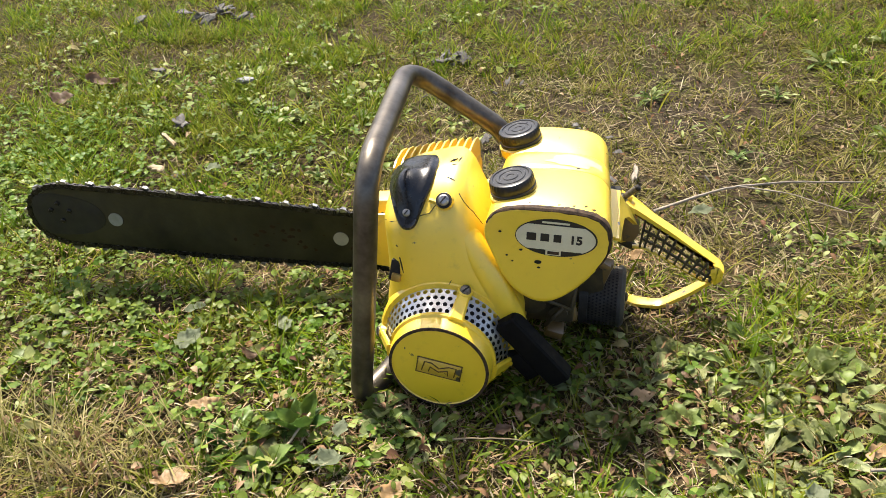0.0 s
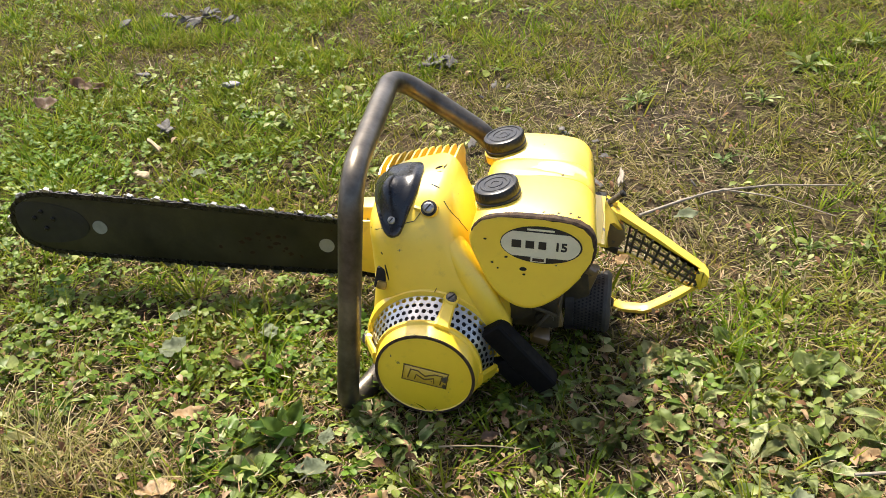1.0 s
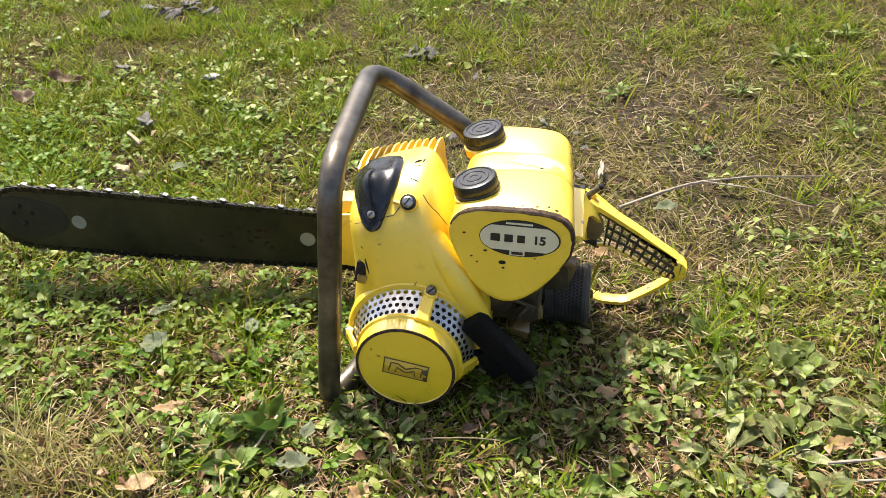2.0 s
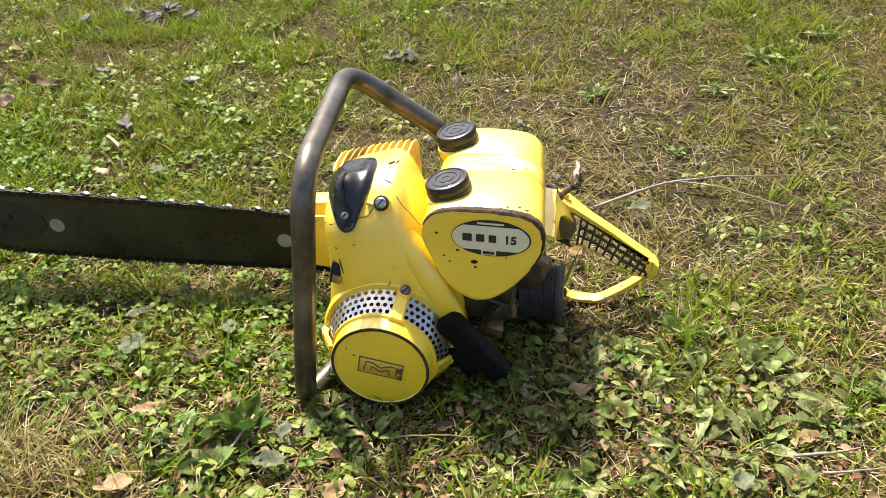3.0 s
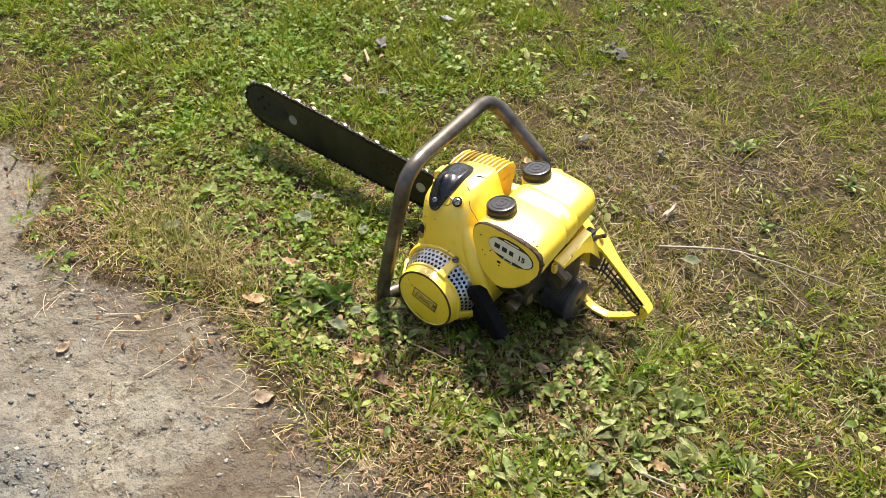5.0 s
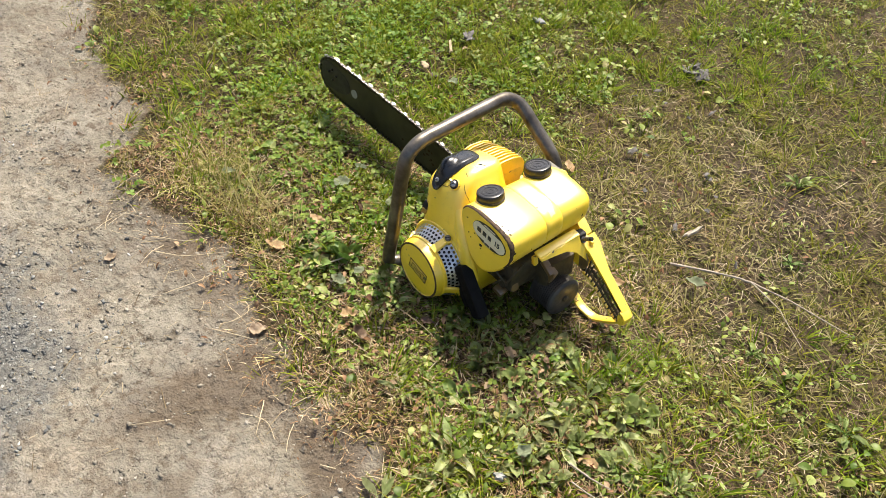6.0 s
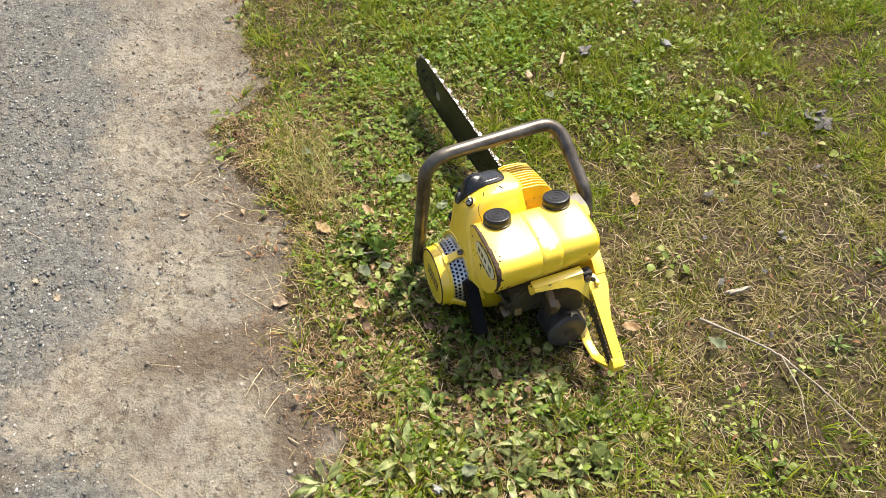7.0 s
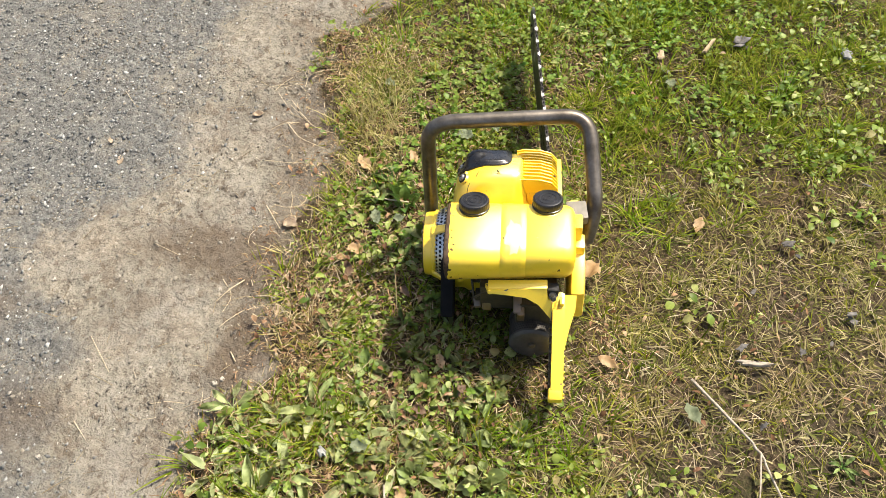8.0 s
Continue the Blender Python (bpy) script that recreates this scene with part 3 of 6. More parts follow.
def screen_place(u, w):
    s = w / 4.0
    return ring_place(2 * math.pi * u / 52, 0.0735 - 0.0130 * s, -0.1160 - 0.0285 * s)


mesh = perforated(screen_place, 52, 4, 0.345)
screen = link_mesh("starter_screen", mesh, SCREEN, saw, "bright perforated metal air screen")
# near-black drum added so the screen's holes read as shaded depth
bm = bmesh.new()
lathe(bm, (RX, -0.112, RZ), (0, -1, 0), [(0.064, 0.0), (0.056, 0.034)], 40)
part("shade_drum", bm, DARK, screen)
bm = bmesh.new()
lathe(bm, (RX, -0.140, RZ), (0, -1, 0), [(0.0600, 0.002), (0.0615, 0.004), (0.0615, 0.008), (0.0585, 0.0095), (0.0575, 0.022), (0.0560, 0.0255), (0.0535, 0.0262), (0.0525, 0.0250)], 64)
lid = part("starter_cover", bm, YELLOW, saw, "round yellow starter cover with stamped emblem")
bm = bmesh.new()
lathe(bm, (RX, -0.140, RZ), (0, -1, 0), [(0.0566, 0.0250), (0.0566, 0.0262), (0.0538, 0.0268), (0.0532, 0.0264)], 64, False)
part("rim", bm, RIM, lid, "dark worn rim")
# stamped emblem: a tilted rectangle with a folded band inside
turn = pose(0, 0, 0, 0, 11, 0)
eo = Vector((RX + 0.0005, -0.1656, RZ - 0.001))
bm = bmesh.new()
box(bm, eo + Vector((0, 0.0004, 0)), (0.050, 0.0012, 0.0212), turn, 0.0003, 1)
part("emblem_field", bm, paint("rusty_enamel", (0.66, 0.42, 0.012), 0.5, chips=0.66, grime=0.6), lid, "rust-stained emblem field")
for cx, cz, sx, sz in ((0, 0.0108, 0.052, 0.0012), (0, -0.0108, 0.052, 0.0012), (-0.025, 0, 0.0012, 0.022), (0.025, 0, 0.0012, 0.022)):
    bm = bmesh.new()
    box(bm, eo + turn @ Vector((cx, 0, cz)), (sx, 0.0016, sz), turn, 0.0004, 1)
    part("emblem_border", bm, EMBLEM, lid)
for path in ([(-0.019, -0.007), (-0.017, 0.006), (-0.009, 0.006), (0.0, 0.0005), (0.011, 0.006), (0.019, 0.006), (0.018, -0.007)], [(-0.011, -0.007), (-0.010, 0.000), (0.0, -0.0045), (0.010, 0.000), (0.011, -0.007)]):
    bm = bmesh.new()
    sweep(bm, [eo + turn @ Vector((x, -0.0002, z)) for x, z in path], 0.0009, 6)
    part("emblem_band", bm, EMBLEM, lid)

# three clamps hold the cover
for a in (72, -12, 176):
    a = radians(a)
    radial = Vector((math.cos(a), 0, math.sin(a)))
    tangent = Vector((-math.sin(a), 0, math.cos(a)))
    turn = Matrix((tangent, (0, 1, 0), radial)).transposed().to_4x4()
    bm = bmesh.new()
    rows = [(-0.1125, 0.0765, 0.0060), (-0.124, 0.0765, 0.0068), (-0.146, 0.0625, 0.0085), (-0.150, 0.0615, 0.0090)]
    rings = []
    for y, r, w in rows:
        o = Vector((RX, y, RZ))
        rings.append([o + radial * (r + dr) + tangent * (w * s) for s, dr in ((-1, -0.003), (1, -0.003), (1, 0.0), (0.7, 0.002), (-0.7, 0.002), (-1, 0.0))])
    loft(bm, rings)
    lathe(bm, Vector((RX, -0.119, RZ)) + radial * 0.071, radial, [(0.0085, 0), (0.0085, 0.007), (0.0075, 0.008)], 14)
    clamp = part("cover_clamp", bm, YELLOW, saw)
    screw("screw", Vector((RX, -0.119, RZ)) + radial * 0.0785, radial * 0.6 + Vector((0, -0.5, 0.3)), 0.0062, clamp, BARE_STEEL)

# pull grip on its cord
bm = bmesh.new()
gt = pose(0, 0, 0, 0, 50, 0)
box(bm, (0.083, -0.118, 0.073), (0.104, 0.024, 0.028), gt, 0.006, 3)
box(bm, (0.072, -0.118, 0.050), (0.040, 0.018, 0.020), gt, 0.006, 2)
grip = part("pull_grip", bm, RUBBER, saw, "black rubber starter pull grip")
bm = bmesh.new()
rod(bm, (0.040, -0.118, 0.052), (0.075, -0.118, 0.062), 0.009, 14)
part("grip_neck", bm, RUBBER, grip)


# ---- fuel tank ----
TANK = smooth_loop([(0.0295, 0.231), (0.041, 0.246), (0.062, 0.2525), (0.090, 0.2535), (0.122, 0.252), (0.144, 0.247), (0.157, 0.235), (0.1605, 0.217), (0.157, 0.199), (0.147, 0.181), (0.133, 0.162), (0.118, 0.147), (0.101, 0.136), (0.083, 0.134), (0.065, 0.143), (0.049, 0.161), (0.037, 0.188), (0.0285, 0.212)], 4)
TC = Vector((0.093, 0.200))


def tank_ring(y, grow):
    ring = []
    for k, q in enumerate(TANK):
        d = (TANK[(k + 1) % len(TANK)] - TANK[k - 1]).normalized()
        p = q - Vector((-d.y, d.x)) * grow
        narrow = 0.014 * max(0.0, (y + 0.1085) / 0.20) * max(0.0, min(1.0, (p.x - 0.030) / 0.130))
        ring.append(Vector((p.x - narrow, y, p.y)))
    return ring


# outward is away from the middle: find the sign of the outline once
SIGN = 1.0 if (tank_ring(0, 0.001)[0] - Vector((TC.x, 0, TC.y))).length > (tank_ring(0, 0.0)[0] - Vector((TC.x, 0, TC.y))).length else -1.0
bm = bmesh.new()
rows = [(-0.1115, -0.0060), (-0.1120, -0.0030), (-0.1105, -0.0008), (-0.1085, 0.0)]
rows += [(-0.0272, 0.0), (-0.0264, -0.0005), (-0.0256, -0.0005), (-0.0248, 0.0003), (-0.016, 0.0004), (-0.006, 0.0005), (0.004, 0.0004), (0.0128, 0.0003), (0.0136, -0.0005), (0.0144, -0.0005), (0.0152, 0.0)]
rows += [(0.072, 0.0), (0.081, -0.0015), (0.088, -0.0055), (0.091, -0.012), (0.092, -0.020)]
loft(bm, [tank_ring(y, g * SIGN) for y, g in rows])
tank = part("fuel_tank", bm, YELLOW, saw, "rounded yellow fuel tank with worn front edge", sharp=45)
# rolled rim of the end plate, worn through along its upper edge
n = len(TANK)
loop = [tank_ring(-0.1105, -0.0006 * SIGN)[k % n] for k in range(n)]
bm = bmesh.new()
rim = []
for k in range(0, 37):
    w = 0.0022 + 0.0040 * math.sin(math.pi * min(1, k / 37.0)) ** 0.7 + random.Random(k).uniform(-0.0008, 0.0008)
    rim.append((loop[k], w))
rings = []
for k, (p, w) in enumerate(rim):
    d = (loop[(k + 1) % n] - loop[k - 1]).normalized()
    out = Vector((0, 1, 0)).cross(d) * SIGN
    rings.append([p + out * (w * 0.46 * math.cos(a) - w * 0.30) + Vector((0, w * 0.95 * math.sin(a) + w * 0.45, 0)) for a in [2 * math.pi * j / 8 for j in range(8)]])
loft(bm, rings)
part("worn_rim", bm, RIM, tank, "brown worn-through rim")


def ellipse(cx, cz, rx, rz, n=40, cut=None):
    out = []
    for k in range(n):
        a = 2 * math.pi * k / n
        z = rz * math.sin(a)
        if cut:
            z = max(-cut, min(cut, z))
        out.append((cx + rx * math.cos(a), cz + z))
    return out


LX, LZ = 0.1035, 0.2185
lt = 0.035      # the plate leans a little


def lean(points):
    return [(LX + (x - LX) * 1.0 + (z - LZ) * lt, z - (x - LX) * lt) for x, z in points]


bm = bmesh.new()
slab(bm, lean(ellipse(LX, LZ, 0.0425, 0.0225)), -0.1123, -0.1110)
plate = part("name_plate", bm, LABEL_BLACK, tank, "oval black and cream name plate", smooth=False)
bm = bmesh.new()
slab(bm, lean(ellipse(LX - 0.0005, LZ, 0.0412, 0.0215, cut=0.0150)), -0.1126, -0.1110)
part("cream_band", bm, CREAM, plate, smooth=False)
# plain shapes stand for the maker's and model names
for x, w in ((-0.0255, 0.0100), (-0.0115, 0.0090), (0.0015, 0.0080)):
    bm = bmesh.new()
    slab(bm, lean([(LX + x - w / 2, LZ - 0.0046), (LX + x + w / 2, LZ - 0.0046), (LX + x + w / 2, LZ + 0.0046), (LX + x - w / 2, LZ + 0.0046)]), -0.1129, -0.1112)
    part("bar", bm, LABEL_BLACK, plate, smooth=False)
bm = bmesh.new()
slab(bm, lean([(LX - 0.015, LZ + 0.0172), (LX + 0.013, LZ + 0.0172), (LX + 0.013, LZ + 0.0194), (LX - 0.015, LZ + 0.0194)]), -0.1127, -0.1112)
part("bar", bm, CREAM, plate, smooth=False)
bm = bmesh.new()
slab(bm, lean([(LX - 0.010, LZ - 0.0212), (LX + 0.006, LZ - 0.0212), (LX + 0.006, LZ - 0.0152), (LX - 0.010, LZ - 0.0152)]), -0.1127, -0.1112)
part("crest", bm, CREAM, plate, smooth=False)
bm = bmesh.new()
slab(bm, lean([(LX - 0.008, LZ - 0.0200), (LX + 0.004, LZ - 0.0200), (LX + 0.004, LZ - 0.0164), (LX - 0.008, LZ - 0.0164)]), -0.1130, -0.1112)
part("crest_field", bm, RIM, plate, smooth=False)
text = bpy.data.curves.new("number", "FONT")
text.body, text.size, text.extrude, text.offset = "15", 0.0138, 0.0002, 0.0005
holder = new("number", text)
number = link_mesh("number", bpy.data.meshes.new_from_object(holder), LABEL_BLACK, plate, smooth=False)
bpy.data.objects.remove(holder)
number.matrix_basis = pose(LX + 0.0135, -0.1128, LZ - 0.0052, 90, 2, 0)


def filler_cap(x, y):
    """Black cap with a ribbed edge and rings stamped into its top."""
    axis = Vector((-0.22, -0.02, 0.97)).normalized()
    o = Vector((x, y, 0.2655)) - axis * 0.0245
    bm = bmesh.new()
    lathe(bm, o, axis, [(0.0265, -0.004), (0.0265, 0.006), (0.0235, 0.008)], 36)
    part("filler_neck", bm, YELLOW, tank)
    bm = bmesh.new()
    n = 72
    z, u, v = frame_of(axis)
    rings = []
    for r, d, rib in ((0.0225, 0.006, 0), (0.0245, 0.007, 0), (0.0250, 0.010, 0), (0.0250, 0.0115, 0), (0.0238, 0.0122, 0.0), (0.0238, 0.0135, 1), (0.0238, 0.0215, 1), (0.0228, 0.0238, 1), (0.0215, 0.0245, 0), (0.0200, 0.0245, 0), (0.0192, 0.0236, 0), (0.0165, 0.0236, 0), (0.0158, 0.0243, 0), (0.0125, 0.0243, 0), (0.0118, 0.0236, 0), (0.0085, 0.0236, 0), (0.0078, 0.0243, 0), (0.0045, 0.0243, 0), (0.004, 0.0237, 0)):
        rings.append([o + z * d + (u * math.cos(2 * math.pi * k / n) + v * math.sin(2 * math.pi * k / n)) * (r + (0.0006 * (k % 2) if rib else 0)) for k in range(n)])
    loft(bm, rings)
    part("filler_cap", bm, BLACK_CAP, tank, "black ribbed filler cap with rings", sharp=30)


filler_cap(0.0500, -0.070)
filler_cap(0.0420, 0.047)
for x, z, r in ((0.067, 0.201, 0.0013), (0.045, 0.222, 0.0012), (0.085, 0.187, 0.0028), (0.086, 0.180, 0.0012), (0.052, 0.193, 0.001), (0.058, 0.186, 0.0008)):
    bm = bmesh.new()
    slab(bm, ellipse(x, z, r * 1.4, r * 0.8, 9), -0.1124, -0.1110)
    part("chip", bm, DARK, tank, smooth=False)

# bare spots where the enamel has flaked off
tank_shell = BVHTree.FromPolygons([v.co.copy() for v in tank.data.vertices], [tuple(q.vertices) for q in tank.data.polygons])


def flake_off(tree, place, way, r, seed, owner):
    """A dark ragged spot that lies on the surface met from a place along a way."""
    p, m, _, _ = tree.ray_cast(Vector(place), Vector(way).normalized())
    if p is None:
        return
    if m.dot(Vector(way)) > 0:
        m = -m
    z, u, v = frame_of(m)
    bm = bmesh.new()
    rings = []
    for h, g in ((-0.0006, 1.0), (0.00025, 0.96)):
        rings.append([p + z * h + (u * math.cos(a) + v * math.sin(a) * 0.7) * r * g * random.Random(seed * 20 + k).uniform(0.55, 1.25) for k, a in enumerate([2 * math.pi * j / 11 for j in range(11)])])
    loft(bm, rings)
    part("chip", bm, RIM, owner, smooth=False)


for k, (x, y, r) in enumerate(((-0.030, -0.045, 0.0045), (-0.012, -0.050, 0.0030), (-0.020, -0.028, 0.0022), (-0.004, -0.020, 0.0030), (-0.040, -0.020, 0.0014), (-0.002, -0.060, 0.0016), (-0.070, -0.010, 0.0016))):
    flake_off(shell, (x, y, 0.4), (0, 0, -1), r, k, housing)
for k, (y, z, r) in enumerate(((-0.088, 0.190, 0.0058), (-0.096, 0.176, 0.0040), (-0.102, 0.200, 0.0034), (0.066, 0.214, 0.0034), (-0.020, 0.186, 0.0016), (-0.060, 0.205, 0.0012), (0.030, 0.190, 0.0015), (-0.104, 0.222, 0.0030), (-0.045, 0.178, 0.0014), (0.05, 0.236, 0.0012))):
    flake_off(tank_shell, (0.4, y, z), (-1, 0, 0), r, 20 + k, tank)
for k, (x, y, r) in enumerate(((0.118, -0.020, 0.0030), (0.112, -0.012, 0.0014), (0.090, 0.050, 0.0012), (0.132, -0.098, 0.0024), (0.120, -0.102, 0.0020), (0.140, -0.101, 0.0028), (0.105, -0.103, 0.0016), (0.075, -0.103, 0.0014))):
    flake_off(tank_shell, (x, y, 0.4), (0, 0, -1), r, 40 + k, tank)

def pale_patch(places, r, seed):
    """A paler, smoother spot in the tank's paint, a film that follows the metal."""
    bm = bmesh.new()
    n, rings = 18, 4
    grid = []
    for j in range(rings + 1):
        ring = []
        for k in range(n):
            a = 2 * math.pi * k / n
            q = j / rings * r * random.Random(seed + k).uniform(0.72, 1.15)
            hit = tank_shell.ray_cast(Vector((places[0] + math.cos(a) * q * 1.0, places[1] + math.sin(a) * q * 0.50, 0.4)), Vector((0, 0, -1)))
            ring.append(bm.verts.new(hit[0] + hit[1] * 0.0006))
        grid.append(ring)
    for a, b in zip(grid, grid[1:]):
        for k in range(n):
            bm.faces.new((a[k], a[(k + 1) % n], b[(k + 1) % n], b[k]))
    part("pale_patch", bm, PALE_ENAMEL, tank, "pale glossy patch of paint")


pale_patch((0.112, -0.005), 0.030, 5)

# ---- carburettor, gear case and bracket under the tank ----
bm = bmesh.new()
box(bm, (0.085, -0.02, 0.098), (0.075, 0.080, 0.062), None, 0.006)
rod(bm, (0.075, -0.075, 0.105), (0.075, 0.0, 0.105), 0.016, 18)
rod(bm, (0.105, -0.068, 0.085), (0.105, 0.0, 0.085), 0.011, 16)
carb = part("carburettor", bm, GREASY, saw, "greasy carburettor under the tank")
for (a, b, r) in (((0.07, -0.078, 0.120), (0.12, -0.070, 0.095), 0.002), ((0.12, -0.070, 0.095), (0.125, -0.04, 0.13), 0.002), ((0.09, -0.072, 0.07), (0.11, -0.075, 0.10), 0.0025)):
    bm = bmesh.new()
    rod(bm, a, b, r, 8)
    part("linkage", bm, GREASY, carb)
bm = bmesh.new()
box(bm, (0.100, -0.062, 0.058), (0.022, 0.020, 0.012), pose(0, 0, 0, 10, 20, 8), 0.003)
box(bm, (0.118, -0.048, 0.078), (0.012, 0.016, 0.024), pose(0, 0, 0, 0, -15, 0), 0.003)
part("pump_cover", bm, GRIMY_SHADED, carb, "small dark yellow-brown pump cover")
bm = bmesh.new()
slab(bm, [(0.045, 0.06), (0.13, 0.05), (0.155, 0.075), (0.150, 0.12), (0.05, 0.13)], 0.000, 0.070, 0.008)
part("crankcase", bm, GREASY, saw)
bm = bmesh.new()
slab(bm, [(-0.06, 0.06), (0.06, 0.045), (0.130, 0.062), (0.154, 0.100), (0.146, 0.150), (0.110, 0.178), (0.060, 0.186), (0.040, 0.170), (0.0, 0.160), (-0.06, 0.150)], 0.088, 0.112, 0.008)
part("gear_case", bm, YELLOW_OLD, saw)
bm = bmesh.new()
slab(bm, [(0.045, 0.200), (0.075, 0.195), (0.075, 0.232), (0.062, 0.240), (0.050, 0.236)], 0.088, 0.104, 0.003)
box(bm, (0.075, 0.100, 0.190), (0.030, 0.020, 0.022), None, 0.005)
part("handle_lug", bm, YELLOW, saw)
# added dark block stands in for the shade in the gap behind the cylinder
bm = bmesh.new()
box(bm, (0.020, 0.020, 0.146), (0.020, 0.120, 0.070), None, 0.006)
part("gap_block", bm, GREASY, saw, "added dark brown block filling the shaded gap between cylinder and tank")
bm = bmesh.new()
box(bm, (0.030, 0.096, 0.217), (0.036, 0.034, 0.020), pose(0, 0, 0, 0, 6, 6), 0.004)
part("vent_block", bm, plain("grey_casting", (0.11, 0.098, 0.075), (0.19, 0.17, 0.135), 0.6), saw)
# bracket from below the tank to the rear handle: a web with a lip along its upper edge
bm = bmesh.new()
web_line = [(-0.043, 0.1460), (0.049, 0.153), (0.051, 0.136), (0.064, 0.128), (0.071, 0.106), (0.062, 0.098), (0.050, 0.112), (0.036, 0.127), (0.016, 0.137), (-0.010, 0.1400), (-0.043, 0.1425)]
loft(bm, [[Vector((0.158 + (0.153 - z) * 0.50 + dx, y, z + 0.034)) for y, z in web_line] for dx in (0.0, 0.006)])
bracket = part("rear_bracket", bm, YELLOW, saw)
bm = bmesh.new()
box(bm, (0.1565, 0.0030, 0.1850), (0.016, 0.094, 0.0036), pose(0, 0, 0, 4.3, 10, 0), 0.0014)
part("bracket_flange", bm, YELLOW, bracket)
bm = bmesh.new()
box(bm, (0.152, -0.042, 0.166), (0.009, 0.010, 0.022), pose(0, 0, 0, 12, 0, 0), 0.003)
part("bracket_foot", bm, YELLOW_OLD, bracket)
bm = bmesh.new()
box(bm, (0.172, 0.0735, 0.150), (0.012, 0.0075, 0.042), pose(0, 0, 0, 0, 8, 0), 0.0032)
part("bracket_ear", bm, YELLOW, bracket)
# solid near-black box paints in the shade of the slot behind the bolt
bm = bmesh.new()
box(bm, (0.158, 0.0590, 0.172), (0.016, 0.018, 0.026), None, 0.003)
part("bolt_recess_shade", bm, DARK, bracket)
bm = bmesh.new()
rod(bm, (0.161, 0.0585, 0.1675), (0.1835, 0.0588, 0.1875), 0.0038, 14)
bolt = part("bracket_bolt", bm, BARE_STEEL, saw, "long steel bolt through the rear bracket")
bm = bmesh.new()
rod(bm, (0.1680, 0.0586, 0.1737), (0.1700, 0.0586, 0.1755), 0.0062, 18)
part("bolt_ring", bm, BARE_STEEL, bolt)
bm = bmesh.new()
lathe(bm, (0.1832, 0.0588, 0.1872), (0.75, 0.0, 0.66), [(0.0041, 0.0), (0.0041, 0.0034), (0.0030, 0.0046), (0.0008, 0.0048)], 14)
part("bolt_end", bm, DARK, bolt, "dark greasy bolt end")

# ---- rear handle ----
UP = [(0.158, 0.170), (0.168, 0.169), (0.184, 0.159), (0.205, 0.145), (0.232, 0.127), (0.262, 0.105), (0.286, 0.088), (0.2975, 0.077)]
LOW = [(0.158, 0.110), (0.170, 0.104), (0.184, 0.103), (0.198, 0.104), (0.222, 0.092), (0.248, 0.075), (0.272, 0.061), (0.2915, 0.060)]


def strip(line_a, line_b, y0, y1, bevel=0.002):
    bm = bmesh.new()
    slab(bm, line_a + line_b[::-1], y0, y1, bevel)
    return bm


def between(s, k):
    a, b = Vector(UP[k]), Vector(LOW[k])
    p = a.lerp(b, s)
    return (p.x, p.y)


bm = strip(UP, [between(0.14, k) for k in range(8)], 0.0595, 0.0785, 0.0045)
handle = part("rear_handle", bm, YELLOW, saw, "yellow cast rear handle with lattice sides")
bm = bmesh.new()
wing = [(0.160, 0.074), (0.160, 0.097), (0.180, 0.095), (0.210, 0.085), (0.238, 0.078), (0.238, 0.074)]
loft(bm, [[Vector((x, y, np.interp(x, [p[0] for p in UP], [p[1] for p in UP]) - 0.004 - dz)) for x, y in wing] for dz in (0.0, 0.006)])
part("gusset", bm, YELLOW, handle)
part("lower_edge", strip([between(0.93, k) for k in range(2, 8)], LOW[2:], 0.0560, 0.0615, 0.001), YELLOW_OLD, handle)
# flat plate whose dark brown carries both dirt and the cavity's shade
bm = bmesh.new()
slab(bm, [(0.166, 0.158), (0.180, 0.154), (0.190, 0.142), (0.192, 0.126), (0.184, 0.112), (0.172, 0.112)], 0.0572, 0.0590, 0.0006)
part("hollow", bm, GRIMY_SHADED, handle, "dirty, shaded hollow at the grip's root")
part("handle_root", strip(UP[:3], [between(0.95, 0), between(0.93, 1), between(0.80, 2)], 0.058, 0.0765), YELLOW, handle)
part("handle_end", strip([(0.292, 0.085), (0.2985, 0.077), (0.2975, 0.064), (0.289, 0.056)], [(0.283, 0.088), (0.286, 0.082), (0.286, 0.072), (0.281, 0.062)], 0.0555, 0.0780, 0.004), YELLOW, handle)


def along(s):
    """A point of the upper edge and of the lower one at a share of the lattice's length."""
    k = 2 + s * 5
    i = min(6, int(k))
    f = k - i
    return Vector(UP[i]).lerp(Vector(UP[i + 1]), f), Vector(LOW[i]).lerp(Vector(LOW[i + 1]), f)




def web(a, b, w, y0=0.0560, y1=0.0590):
    """A flat bar of the lattice between two points in x and z."""
    a, b = Vector(a), Vector(b)
    d = (b - a).normalized()
    q = Vector((-d.y, d.x)) * w * 0.5
    bm = bmesh.new()
    slab(bm, [tuple(a + q), tuple(b + q), tuple(b - q), tuple(a - q)], y0, y1)
    part("lattice_bar", bm, GREASY, handle, smooth=False)


for k in range(12):
    a, b = along(0.13 + k / 11 * 0.84)
    web(a.lerp(b, 0.12), a.lerp(b, 0.97), 0.0026)
for s in (0.40, 0.68):
    for k in range(5):
        a, b = along(0.13 + k * 0.174), along(0.13 + (k + 1) * 0.174)
        web(a[0].lerp(a[1], s), b[0].lerp(b[1], s), 0.0024, 0.0557, 0.0592)
